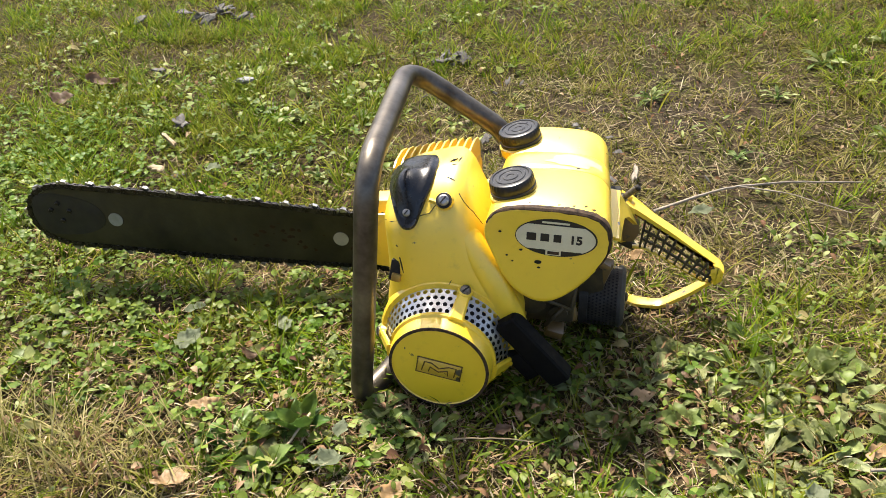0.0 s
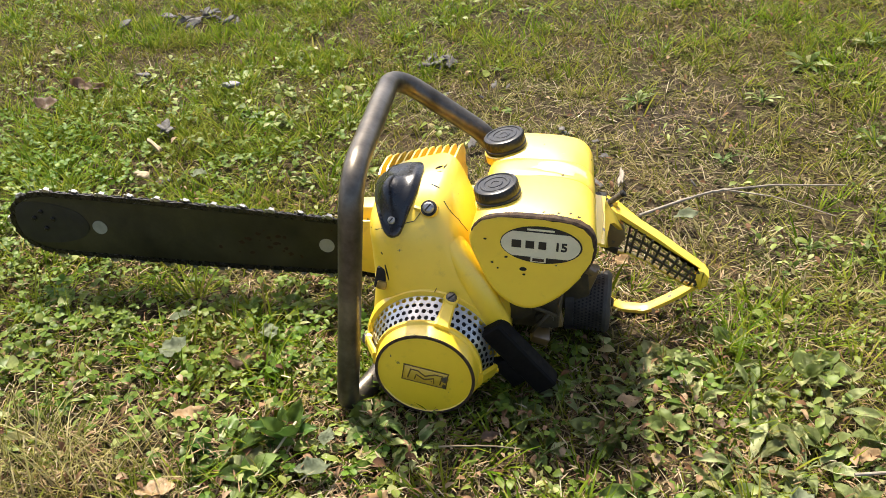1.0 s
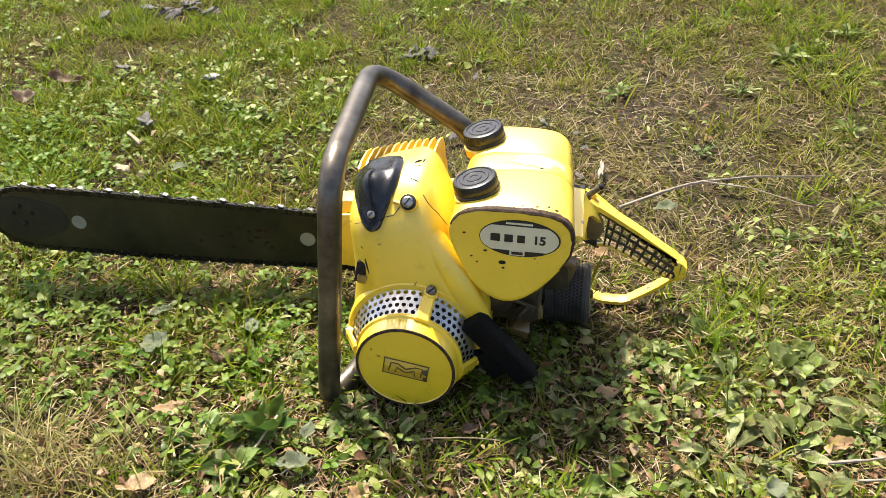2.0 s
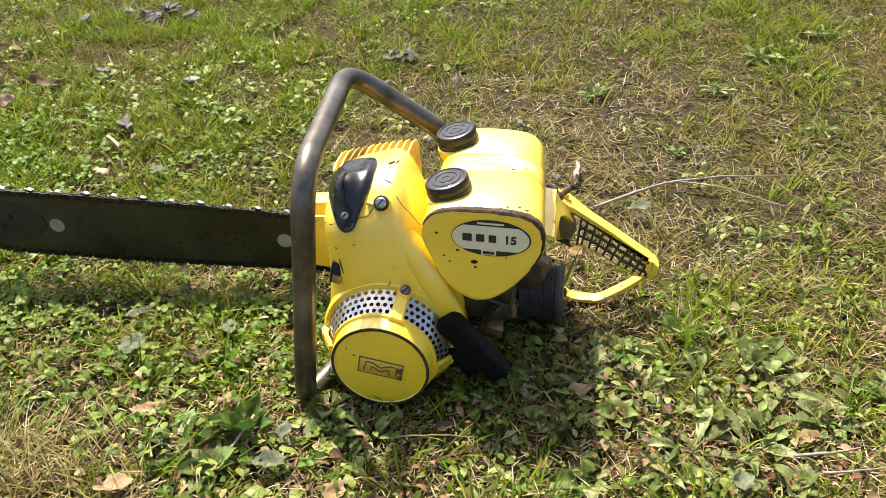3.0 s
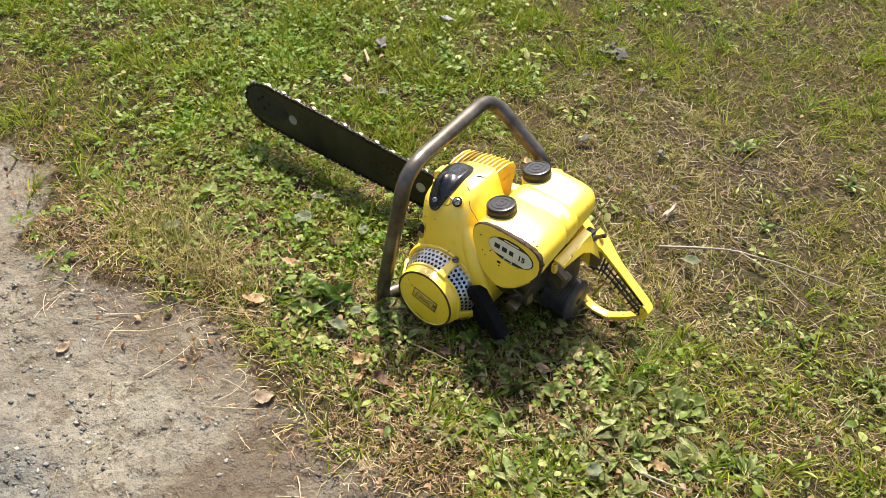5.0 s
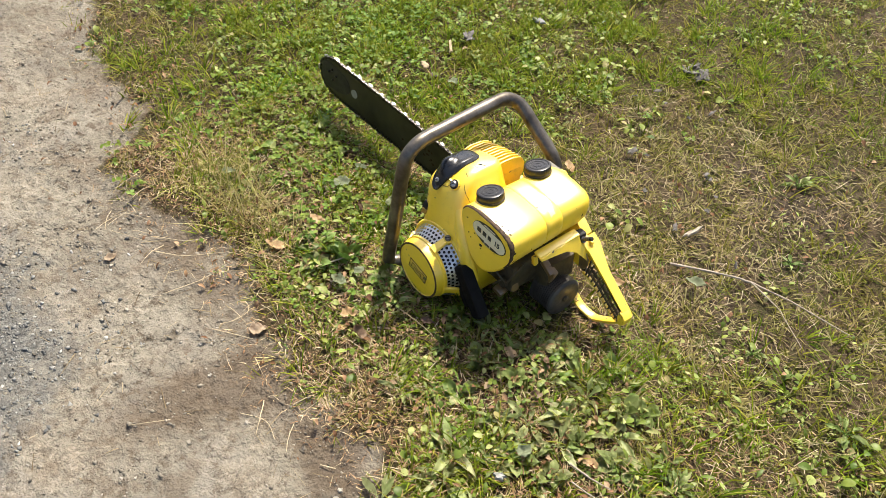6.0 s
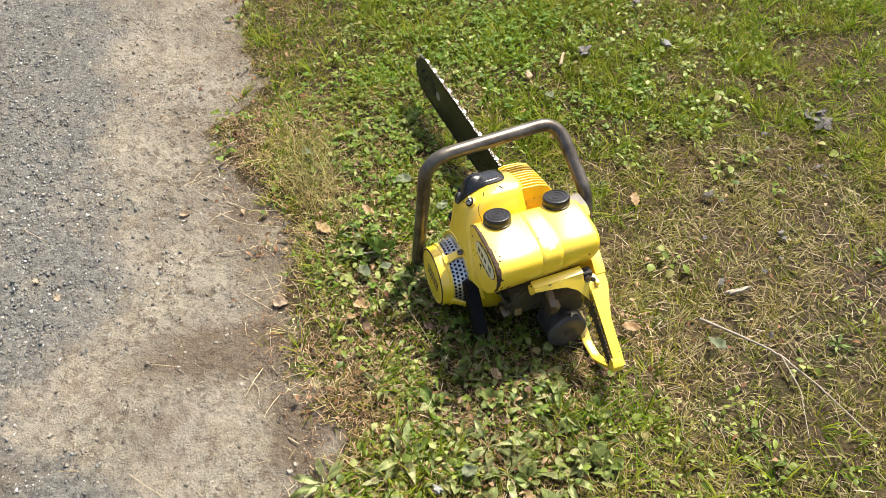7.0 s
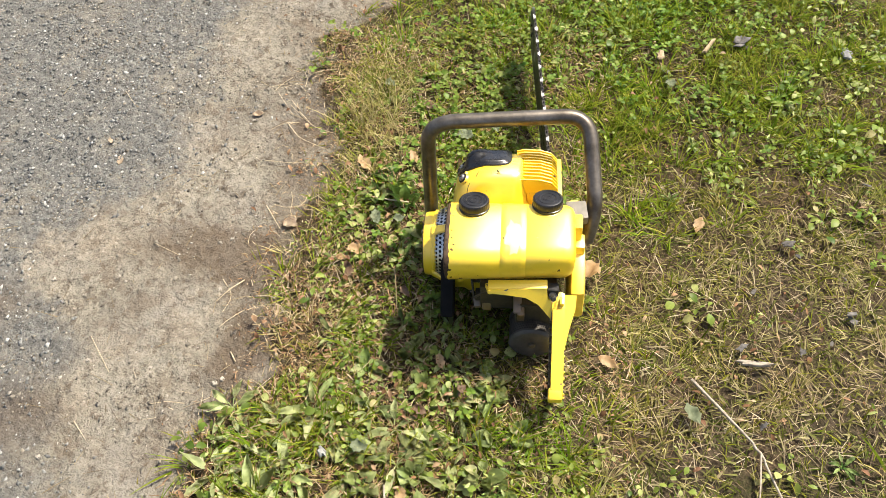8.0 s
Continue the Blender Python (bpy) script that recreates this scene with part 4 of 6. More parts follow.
for k in range(13):
    a, b = along(0.12 + k / 12 * 0.84)
    q = a.lerp(b, 0.24)
    bm = bmesh.new()
    box(bm, (q.x, 0.0788, q.y), (0.0034, 0.0044, 0.0060), pose(0, 0, 0, 0, 36, 0), 0.0010, 1)
    part("grip_tooth", bm, YELLOW_OLD, handle, smooth=False)
bm = bmesh.new()
path = rounded_path([(0.294, 0.069, 0.066), (0.262, 0.069, 0.037), (0.226, 0.069, 0.011), (0.190, 0.069, 0.012), (0.140, 0.069, 0.045)], 0.009)
rings = []
for k, p in enumerate(path):
    d = (path[min(k + 1, len(path) - 1)] - path[max(0, k - 1)]).normalized()
    nrm = Vector((0, 1, 0)).cross(d)
    rings.append([p + Vector((0, sy * 0.0085, 0)) + nrm * sn * 0.0038 for sy, sn in ((-1, -0.6), (-0.6, -1), (0.6, -1), (1, -0.6), (1, 0.6), (0.6, 1), (-0.6, 1), (-1, 0.6))])
loft(bm, rings)
part("guard_loop", bm, YELLOW_OLD, handle)
bm = bmesh.new()
box(bm, (0.178, 0.069, 0.102), (0.024, 0.008, 0.010), pose(0, 0, 0, 0, 25, 0), 0.004)
part("trigger", bm, GREASY, handle)

# ---- muffler ----
MX, MY, MZ, MR = 0.129, 0.030, 0.047, 0.038


def muffler_place(u, w):
    a = 2 * math.pi * u / 56
    return Vector((MX + 0.006 + w * 0.0045, MY + MR * math.cos(a), MZ + MR * math.sin(a)))


muffler = link_mesh("muffler", perforated(muffler_place, 56, 8, 0.30), MUFFLER, saw, "blackened perforated round muffler")
# near-black filler gives the perforations their shaded depth
bm = bmesh.new()
lathe(bm, (MX, MY, MZ), (1, 0, 0), [(MR - 0.004, 0.0), (MR - 0.004, 0.046)], 32)
part("shade_core", bm, DARK, muffler)
bm = bmesh.new()
lathe(bm, (MX, MY, MZ), (1, 0, 0), [(MR + 0.001, -0.004), (MR + 0.001, 0.006), (MR - 0.001, 0.007)], 40)
part("inner_band", bm, MUFFLER, muffler)
bm = bmesh.new()
lathe(bm, (MX + 0.042, MY, MZ), (1, 0, 0), [(MR + 0.001, 0.0), (MR + 0.0015, 0.004), (MR - 0.002, 0.008), (MR - 0.004, 0.009), (0.012, 0.0095), (0.010, 0.0085), (0.004, 0.0085)], 40)
cap = part("end_cap", bm, END_CAP, muffler, "grey sooty end cap")
screw("bolt", (MX + 0.050, MY, MZ), (1, 0, 0), 0.006, cap, GREASY, False)

bm = bmesh.new()
box(bm, (0.152, 0.010, 0.098), (0.016, 0.012, 0.034), pose(0, 0, 0, 0, 18, 0), 0.003)
box(bm, (0.146, 0.004, 0.116), (0.030, 0.014, 0.010), pose(0, 0, 0, 0, 30, 0), 0.003)
part("muffler_lug", bm, GRIMY_SHADED, saw)

# ---- guide bar and chain ----
BY, TIP, BASE = 0.020, -0.652, -0.120


def bar_axis(x):
    return 0.1035 + (x + 0.17) * -0.020


def bar_half(x):
    s = max(0.0, min(1.0, (-0.17 - x) / 0.30))
    return 0.0365 + 0.0065 * math.sin(s * math.pi / 2)


def bar_loop(inset=0.0):
    """The edge of the bar: out along the top, round the nose, and back below."""
    top, low = [], []
    nose = TIP + 0.066
    for k in range(25):
        x = BASE + (nose - BASE) * k / 24
        top.append((x, bar_axis(x) + bar_half(x) - inset))
        low.append((x, bar_axis(x) - bar_half(x) + inset))
    arc = []
    h = bar_half(nose) - inset
    for k in range(1, 18):
        a = math.pi / 2 + math.pi * k / 18
        arc.append((nose + math.cos(a) * (0.066 - 0.010 - inset) * 1.0, bar_axis(nose) + math.copysign(abs(math.sin(a)) ** 0.92, math.sin(a)) * h))
    return top, arc, low[::-1]


top, arc, low = bar_loop()
bm = bmesh.new()
slab(bm, top + arc + low, BY - 0.0024, BY + 0.0024, 0.0006)
bar = part("guide_bar", bm, BAR_STEEL, saw, "oil-darkened steel guide bar with two pale spots", sharp=30)
nose = smooth_loop([(-0.640, 0.108), (-0.634, 0.134), (-0.610, 0.142), (-0.575, 0.139), (-0.545, 0.128), (-0.534, 0.108), (-0.545, 0.090), (-0.575, 0.079), (-0.612, 0.076), (-0.634, 0.084)], 4)
bm = bmesh.new()
slab(bm, [(q.x, q.y + 0.004) for q in nose], BY - 0.0032, BY + 0.0032, 0.0004)
tip = part("bar_nose", bm, NOSE_STEEL, bar)
for dx, dz in ((-0.612, 0.120), (-0.598, 0.104), (-0.585, 0.120), (-0.600, 0.131)):
    screw("rivet", (dx, BY - 0.0032, dz), (0, -1, 0), 0.0035, tip, CHAIN_STEEL, False)
for x, z in ((-0.519, 0.111), (-0.198, 0.106)):
    bm = bmesh.new()
    slab(bm, ellipse(x, z, 0.0105, 0.0105, 20), BY - 0.0034, BY + 0.0034)
    part("pale_spot", bm, PALE, bar, "pale round spot", smooth=False)

for k in range(26):
    r = random.Random(k + 400)
    x, z = r.gauss(-0.265, 0.050), 0.102 + r.gauss(0, 0.014)
    size = r.uniform(0.0012, 0.0042)
    bm = bmesh.new()
    slab(bm, [(x + math.cos(a) * size * r.uniform(0.6, 1.4), z + math.sin(a) * size * r.uniform(0.4, 1.0)) for a in [2 * math.pi * j / 9 for j in range(9)]], BY - 0.00255, BY - 0.0020)
    part("rust_blotch", bm, RUST, bar, smooth=False)

chain = new("saw_chain")
chain.parent = saw
chain["label"] = "oily saw chain with bright cutter tops"


def link_shape(bm, length, low, high, y0, y1, humps=True):
    pts = []
    for k in range(9):
        a = math.pi / 2 + math.pi * k / 8
        pts.append((-length / 2 + 0.5 * (high - low) * math.cos(a), (high + low) / 2 + 0.5 * (high - low) * math.sin(a)))
    if humps:
        pts.append((0, low + 0.001))
    for k in range(9):
        a = -math.pi / 2 + math.pi * k / 8
        pts.append((length / 2 + 0.5 * (high - low) * math.cos(a), (high + low) / 2 + 0.5 * (high - low) * math.sin(a)))
    if humps:
        pts.append((0, high - 0.001))
    slab(bm, pts, y0, y1)


def link_meshes():
    made = {}
    bm = bmesh.new()
    link_shape(bm, 0.0096, 0.0005, 0.0082, -0.0010, 0.0010)
    slab(bm, [(-0.003, 0.001), (0.003, 0.001), (0.0015, -0.004), (-0.001, -0.004)], -0.0008, 0.0008)
    made["drive_link"] = (bm, CHAIN_STEEL)
    for name in ("tie_strap", "cutter_link"):
        bm = bmesh.new()
        for s in (-1, 1):
            link_shape(bm, 0.0102, 0.0003, 0.0084, s * 0.0012, s * 0.0028)
            for x in (-0.00475, 0.00475):
                lathe(bm, (x, s * 0.0026, 0.0039), (0, s, 0), [(0.0018, 0), (0.0014, 0.0007)], 8)
        made[name] = (bm, CHAIN_STEEL)
    out = {}
    for name, (bm, material) in made.items():
        bmesh.ops.recalc_face_normals(bm, faces=bm.faces)
        mesh = bpy.data.meshes.new(name)
        bm.to_mesh(mesh)
        bm.free()
        mesh.materials.append(material)
        out[name] = mesh
    bm = bmesh.new()
    slab(bm, [(-0.0062, 0.0065), (-0.0058, 0.0098), (0.0018, 0.0126), (0.0038, 0.0118), (0.0030, 0.0065)], 0.0012, 0.0028)
    box(bm, (-0.0012, 0.0004, 0.0115), (0.0062, 0.0056, 0.0012), pose(0, 0, 0, 0, -14, 0))
    slab(bm, [(0.0050, 0.0065), (0.0050, 0.0108), (0.0072, 0.0116), (0.0085, 0.0065)], 0.0012, 0.0029)
    bmesh.ops.recalc_face_normals(bm, faces=bm.faces)
    mesh = bpy.data.meshes.new("cutter")
    bm.to_mesh(mesh)
    bm.free()
    mesh.materials.append(CUTTER_STEEL)
    out["cutter"] = mesh
    return out


def lay_chain():
    meshes = link_meshes()
    track = [Vector((x, z)) for x, z in top + arc + low]
    lengths = [0.0]
    for a, b in zip(track, track[1:]):
        lengths.append(lengths[-1] + (b - a).length)
    total, pitch = lengths[-1], 0.0098
    count = int(total / pitch)
    rnd = random.Random(5)
    for k in range(count):
        s = (k + 0.5) * pitch
        i = max(j for j in range(len(lengths)) if lengths[j] <= s)
        i = min(i, len(track) - 2)
        f = (s - lengths[i]) / (lengths[i + 1] - lengths[i])
        p, d = track[i].lerp(track[i + 1], f), (track[i + 1] - track[i]).normalized()
        kind = ("drive_link", "tie_strap", "drive_link", "cutter_link")[k % 4]
        out = Vector((-d.y, d.x))
        if out.dot(p - Vector((-0.4, 0.108))) < 0:
            out = -out
        slack = rnd.uniform(-0.0004, 0.0004)
        m = Matrix(((d.x, 0, out.x, p.x + out.x * slack), (0, 1 if (d.x * out.y - d.y * out.x) > 0 else -1, 0, BY), (d.y, 0, out.y, p.y + out.y * slack), (0, 0, 0, 1)))
        ob = new(kind, meshes[kind])
        ob.parent = chain
        ob.matrix_basis = m
        if kind == "cutter_link":
            flip = Matrix.Diagonal((1, 1 if (k // 4) % 2 else -1, 1, 1))
            tooth = new("cutter", meshes["cutter"])
            tooth.parent = chain
            tooth.matrix_basis = m @ flip


lay_chain()
# bar and chain sit a little askew in their clamp
askew = Matrix.Translation((TIP, BY, 0.105)) @ pose(0, 0, 0, 0, 2.6, 4.5) @ Matrix.Translation((-TIP, -BY, -0.105))
bar.matrix_basis = askew @ bar.matrix_basis
chain.matrix_basis = askew @ chain.matrix_basis
bm = bmesh.new()
slab(bm, [(-0.172, 0.062), (-0.166, 0.056), (-0.02, 0.050), (0.02, 0.06), (0.02, 0.15), (-0.05, 0.160), (-0.160, 0.150), (-0.170, 0.142)], BY + 0.030, BY + 0.058, 0.004)
slab(bm, [(-0.158, 0.068), (-0.10, 0.062), (-0.10, 0.148), (-0.154, 0.144)], BY + 0.006, BY + 0.010, 0.0015)
part("bar_clamp", bm, YELLOW_OLD, saw)

# ---- front handle tube ----
bm = bmesh.new()
path = rounded_path([(-0.062, -0.085, 0.055), (-0.088, -0.120, 0.020), (-0.112, -0.166, 0.012), (-0.096, -0.160, 0.150), (-0.079, -0.154, 0.310), (-0.105, 0.114, 0.309), (0.018, 0.127, 0.219), (0.040, 0.116, 0.160)], [0.02, 0.022, 0.05, 0.050, 0.045, 0.035], 8)
sweep(bm, path, 0.0128, 20)
part("handle_tube", bm, TUBE, saw, "bent steel front handle tube with worn brown finish", sharp=80)

# ---- ground ----
rng = np.random.default_rng(7)


def wave(x, y, scale, seed=0.0):
    """Smooth noise of numpy points, about -1 to 1."""
    flat = [noise.noise((a * scale + seed, b * scale - seed, seed * 1.7)) for a, b in zip(np.ravel(x), np.ravel(y))]
    return np.array(flat).reshape(np.shape(x))


EDGE_X = [-8.0, -3.0, -1.5, -1.15, -0.87, -0.72, -0.60, -0.50, -0.38, -0.25, -0.10, 0.03, 0.16, 0.25, 0.32, 0.44, 0.8, 2.0, 8.0]
EDGE_Y = [-0.30, -0.10, -0.23, -0.35, -0.34, -0.48, -0.48, -0.46, -0.39, -0.40, -0.44, -0.46, -0.425, -0.44, -0.50, -0.54, -0.58, -0.62, -0.8]
GRAVEL_X = [-8.0, -1.4, -0.89, -0.30, -0.16, -0.05, 0.05, 0.19, 0.5, 3.0]
GRAVEL_Y = [-0.7, -0.62, -0.76, -0.76, -0.83, -0.96, -0.93, -0.80, -0.75, -0.9]


def verge(x):
    return np.interp(x, EDGE_X, EDGE_Y)


def bareness(x, y):
    """0 in the grass, 1 on the trodden earth."""
    return np.clip((verge(x) - y) / 0.10 + 0.5 + 0.45 * wave(x, y, 13.0, 40.0), 0, 1)


def height(x, y, fine=True):
    b = bareness(x, y)
    z = -0.012 * b + 0.006 * wave(x, y, 2.2, 3.0) * (1 - 0.5 * b)
    if fine:
        z = z + 0.0035 * wave(x, y, 11.0, 8.0) + (0.0014 + 0.0020 * b) * wave(x, y, 34.0, 2.0)
        z = z + b * (0.010 * np.clip(wave(x, y, 48.0, 19.0) - 0.10, 0, 1) + 0.0030 * wave(x, y, 95.0, 44.0))
    far = np.hypot(x, y) > 6
    return np.where(far, -0.006, z)


def axis_points(lo, hi, stepsize):
    near = np.arange(lo, hi + 1e-6, stepsize)
    grow = np.cumsum(0.05 * 1.35 ** np.arange(26))
    return np.concatenate([(lo - grow)[::-1], near, hi + grow])


xs, ys = axis_points(-2.6, 2.0, 0.018), axis_points(-2.0, 2.6, 0.018)
# a finer mesh where the trodden earth comes close
xs = np.unique(np.round(np.concatenate([xs[(xs < -0.86) | (xs > 0.46)], np.arange(-0.85, 0.455, 0.007)]), 4))
ys = np.unique(np.round(np.concatenate([ys[(ys < -1.02) | (ys > -0.39)], np.arange(-1.01, -0.395, 0.007)]), 4))
gx, gy = np.meshgrid(xs, ys)
gz = height(gx, gy)
verts = np.stack([gx, gy, gz], -1).reshape(-1, 3)
w, h = len(xs), len(ys)
idx = np.arange(w * h).reshape(h, w)
quads = np.stack([idx[:-1, :-1], idx[:-1, 1:], idx[1:, 1:], idx[1:, :-1]], -1).reshape(-1, 4)


def array_mesh(name, verts, quads=None, tris=None):
    """A mesh straight from arrays of corners."""
    mesh = bpy.data.meshes.new(name)
    loops, starts, totals, at = [], [], [], 0
    for faces, k in ((quads, 4), (tris, 3)):
        if faces is not None and len(faces):
            loops.append(np.asarray(faces, np.int32).ravel())
            starts.append(at + k * np.arange(len(faces)))
            totals.append(np.full(len(faces), k))
            at += k * len(faces)
    loops, starts = np.concatenate(loops), np.concatenate(starts)
    mesh.vertices.add(len(verts))
    mesh.vertices.foreach_set("co", np.asarray(verts, np.float32).ravel())
    mesh.loops.add(len(loops))
    mesh.loops.foreach_set("vertex_index", loops)
    mesh.polygons.add(len(starts))
    mesh.polygons.foreach_set("loop_start", starts.astype(np.int32))
    mesh.update(calc_edges=True)
    mesh.validate()
    return mesh


mesh = array_mesh("ground", verts, quads)


def store(mesh, name, values):
    a = mesh.attributes.new(name, "FLOAT", "POINT")
    a.data.foreach_set("value", np.asarray(values, np.float32).ravel())


def wornness(x, y):
    """Where the lawn beyond the tank is trodden down to dark soil."""
    near, far = np.clip((x + 0.15) / 0.35, 0, 1) * np.clip((y - 0.15) / 0.30, 0, 1) * np.clip((0.70 - x) / 0.30, 0.15, 1) * np.clip((1.05 - y) / 0.30, 0.1, 1), 0.5 * np.clip((x + 0.75) / 0.3, 0, 1) * np.clip((y - 0.85) / 0.3, 0, 1) * np.clip((0.35 - x) / 0.3, 0, 1)
    return np.clip((near * 0.52 + far * 0.80 + np.maximum(near, far) * 1.5 * wave(x, y, 5.5, 57.0)) * np.clip((1.5 - x) / 0.3, 0, 1) * np.clip((2.2 - y) / 0.4, 0, 1), 0, 1)


store(mesh, "bare", bareness(gx, gy))
store(mesh, "meadow", np.clip(np.maximum(np.maximum(-2.0 - gx, gx - 1.2), gy - 2.0) / 0.35, 0, 1))
store(mesh, "worn", 0.9 * wornness(gx, gy))
store(mesh, "gravelly", np.clip((np.interp(gx, GRAVEL_X, GRAVEL_Y) - gy) / 0.16 + 0.5 + 0.5 * wave(gx, gy, 5.0, 4.0), 0, 1))
damp = 1.15 * np.exp(-(((gx + 0.055 - 0.12 * (gy + 0.62)) / 0.060) ** 2 + ((gy + 0.61) / 0.14) ** 2)) + 0.6 * np.exp(-(((gx - 0.33) / 0.08) ** 2 + ((gy + 0.84) / 0.10) ** 2)) + 0.7 * np.exp(-(((gx - 0.16) / 0.16) ** 2 + ((gy + 0.49) / 0.05) ** 2)) + 0.45 * np.exp(-(((gx + 0.38) / 0.2) ** 2 + ((gy + 0.46) / 0.07) ** 2)) + 0.7 * np.exp(-(((gx - 0.10) / 0.06) ** 2 + ((gy + 1.02) / 0.08) ** 2))
damp = damp + 0.42 * np.exp(-((verge(gx) - gy - 0.030) / 0.085) ** 2) * np.clip(0.55 + 1.2 * wave(gx, gy, 9.0, 71.0), 0, 1)
store(mesh, "damp", np.clip(damp * (1 + 0.6 * wave(gx, gy, 14.0, 6.0)), 0, 0.74))
ground = tagged(link_mesh("ground", mesh, SOIL), "weedy lawn soil meeting a dusty gravel path", "ground", kind="structure")


# ---- plants ----
def scatter(n, x0, x1, y0, y1, chance):
    x, y = rng.uniform(x0, x1, n), rng.uniform(y0, y1, n)
    keep = rng.uniform(0, 1, n) < chance(x, y)
    return x[keep], y[keep]


def spot(x, y, cx, cy, rx, ry):
    return np.exp(-(((x - cx) / rx) ** 2 + ((y - cy) / ry) ** 2))


def lushness(x, y):
    """How green the sward is: thick beyond the bar, thin and dry behind the tank and by the verge."""
    v = 0.62 + 0.50 * wave(x, y, 1.9, 21.0) + 0.40 * wave(x, y, 6.0, 33.0)
    v = v + 0.55 * np.clip((-0.2 - x) / 0.4, 0, 1) * np.clip((y + 0.15) / 0.15, 0, 1) - 0.60 * np.clip((x + 0.15) / 0.3, 0, 1) * np.clip((y - 0.10) / 0.2, 0, 1) * np.clip((1.0 - y) / 0.3, 0.3, 1) * np.clip((0.65 - x) / 0.25, 0.3, 1)
    v = v + 0.25 * spot(x, y, 0.30, -0.28, 0.25, 0.18) + 0.10 * spot(x, y, 0.75, 0.85, 0.5, 0.5)
    v = v - 0.7 * spot(x, y, 0.10, 0.48, 0.22, 0.16) - 0.7 * spot(x, y, -0.15, 0.72, 0.25, 0.14) - 0.5 * spot(x, y, -0.12, 0.16, 0.2, 0.12)
    v = v - 0.35 * spot(x, y, -0.42, -0.33, 0.17, 0.07) - 0.8 * spot(x, y, 0.14, -0.38, 0.10, 0.06) - 0.4 * spot(x, y, 0.02, -0.22, 0.15, 0.06)
    return np.clip(v, 0.04, 1.0)


def blades(name, x, y, length, width, lean_lo, lean_hi, material, curl=0.6, lift=0.0, az=None):
    n = len(x)
    z = height(x, y, False) - 0.003 + lift
    az = rng.uniform(0, 2 * math.pi, n) if az is None else az
    lean_a = np.radians(rng.uniform(lean_lo, lean_hi, n))
    bend = rng.uniform(0.2, 1.0, n) * curl
    dx, dy = np.cos(az), np.sin(az)
    twist = az + math.pi / 2 + rng.normal(0, 0.5, n)
    sx, sy = np.cos(twist), np.sin(twist)
    levels = []
    px, py, pz = x.copy(), y.copy(), z.copy()
    parts = 3
    for k in range(parts + 1):
        ww = width * (1.0, 0.95, 0.65, 0.06)[k] * 0.5
        levels.append(np.stack([px - sx * ww, py - sy * ww, pz], -1))
        levels.append(np.stack([px + sx * ww, py + sy * ww, pz], -1))
        a = lean_a + bend * k * 0.55
        px, py = px + dx * np.sin(a) * length / parts, py + dy * np.sin(a) * length / parts
        pz = np.maximum(pz + np.cos(a) * length / parts, z + 0.001)
    v = np.stack(levels, 1).reshape(-1, 3)
    base = np.arange(n)[:, None] * 8
    q = np.concatenate([base + np.array([0, 1, 3, 2]) + 2 * k for k in range(parts)])
    return link_mesh(name, array_mesh(name, v, q), material)


def leaves(name, x, y, z, length, width, az, pitch, material, fold=0.25, droop=0.5):
    """Ovate leaves, folded a little along the midrib and drooping to the tip."""
    n = len(x)
    prof = (0.12, 0.72, 1.0, 0.78, 0.05)
    dx, dy = np.cos(az), np.sin(az)
    lx, ly = -dy, dx
    roll = rng.normal(0, 0.35, n)
    px, py, pz = x.copy(), y.copy(), z.copy()
    rows = []
    for k, w in enumerate(prof):
        ww = width * w * 0.5
        up = np.abs(ww) * fold
        for s in (-1, 0, 1):
            rows.append(np.stack([px + lx * ww * s * np.cos(roll), py + ly * ww * s * np.cos(roll), pz + up * abs(s) + ww * s * np.sin(roll)], -1))
        a = pitch - droop * k * 0.5
        px, py, pz = px + dx * np.cos(a) * length / 4, py + dy * np.cos(a) * length / 4, pz + np.sin(a) * length / 4
    v = np.stack(rows, 1).reshape(-1, 3)
    base = np.arange(n)[:, None] * 15
    q = []
    for k in range(4):
        for s in (0, 1):
            q.append(base + np.array([0, 1, 4, 3]) + 3 * k + s)
    return link_mesh(name, array_mesh(name, v, np.concatenate(q)), material)


X0, X1, Y0, Y1 = -2.3, 1.5, -0.62, 2.3


def grassy(x, y):
    return np.clip((y - verge(x)) / 0.11 + 0.30 + 0.75 * wave(x, y, 14.0, 5.0), 0, 1)


def near_weight(x, y):
    return np.clip(1.35 - 0.45 * np.hypot(x + 0.1, y - 0.1), 0.35, 1.0)


x, y = scatter(275000, X0, X1, Y0, Y1, lambda x, y: grassy(x, y) * (0.42 + 0.42 * lushness(x, y)) * near_weight(x, y) * np.clip(0.75 + 1.1 * wave(x, y, 22.0, 17.0), 0.15, 1) * (1 - 0.85 * wornness(x, y)))
tagged(blades("grass", x, y, rng.uniform(0.014, 0.046, len(x)), rng.uniform(0.0013, 0.0032, len(x)), 22, 90, GRASS), "short mown green and yellowing grass", "grass", kind="stuff")


def rim_fade(x, y):
    """Thins the planted patch towards its borders."""
    return np.clip(np.minimum(np.minimum(x - X0, X1 - x), Y1 - y) / 0.35, 0.0, 1)


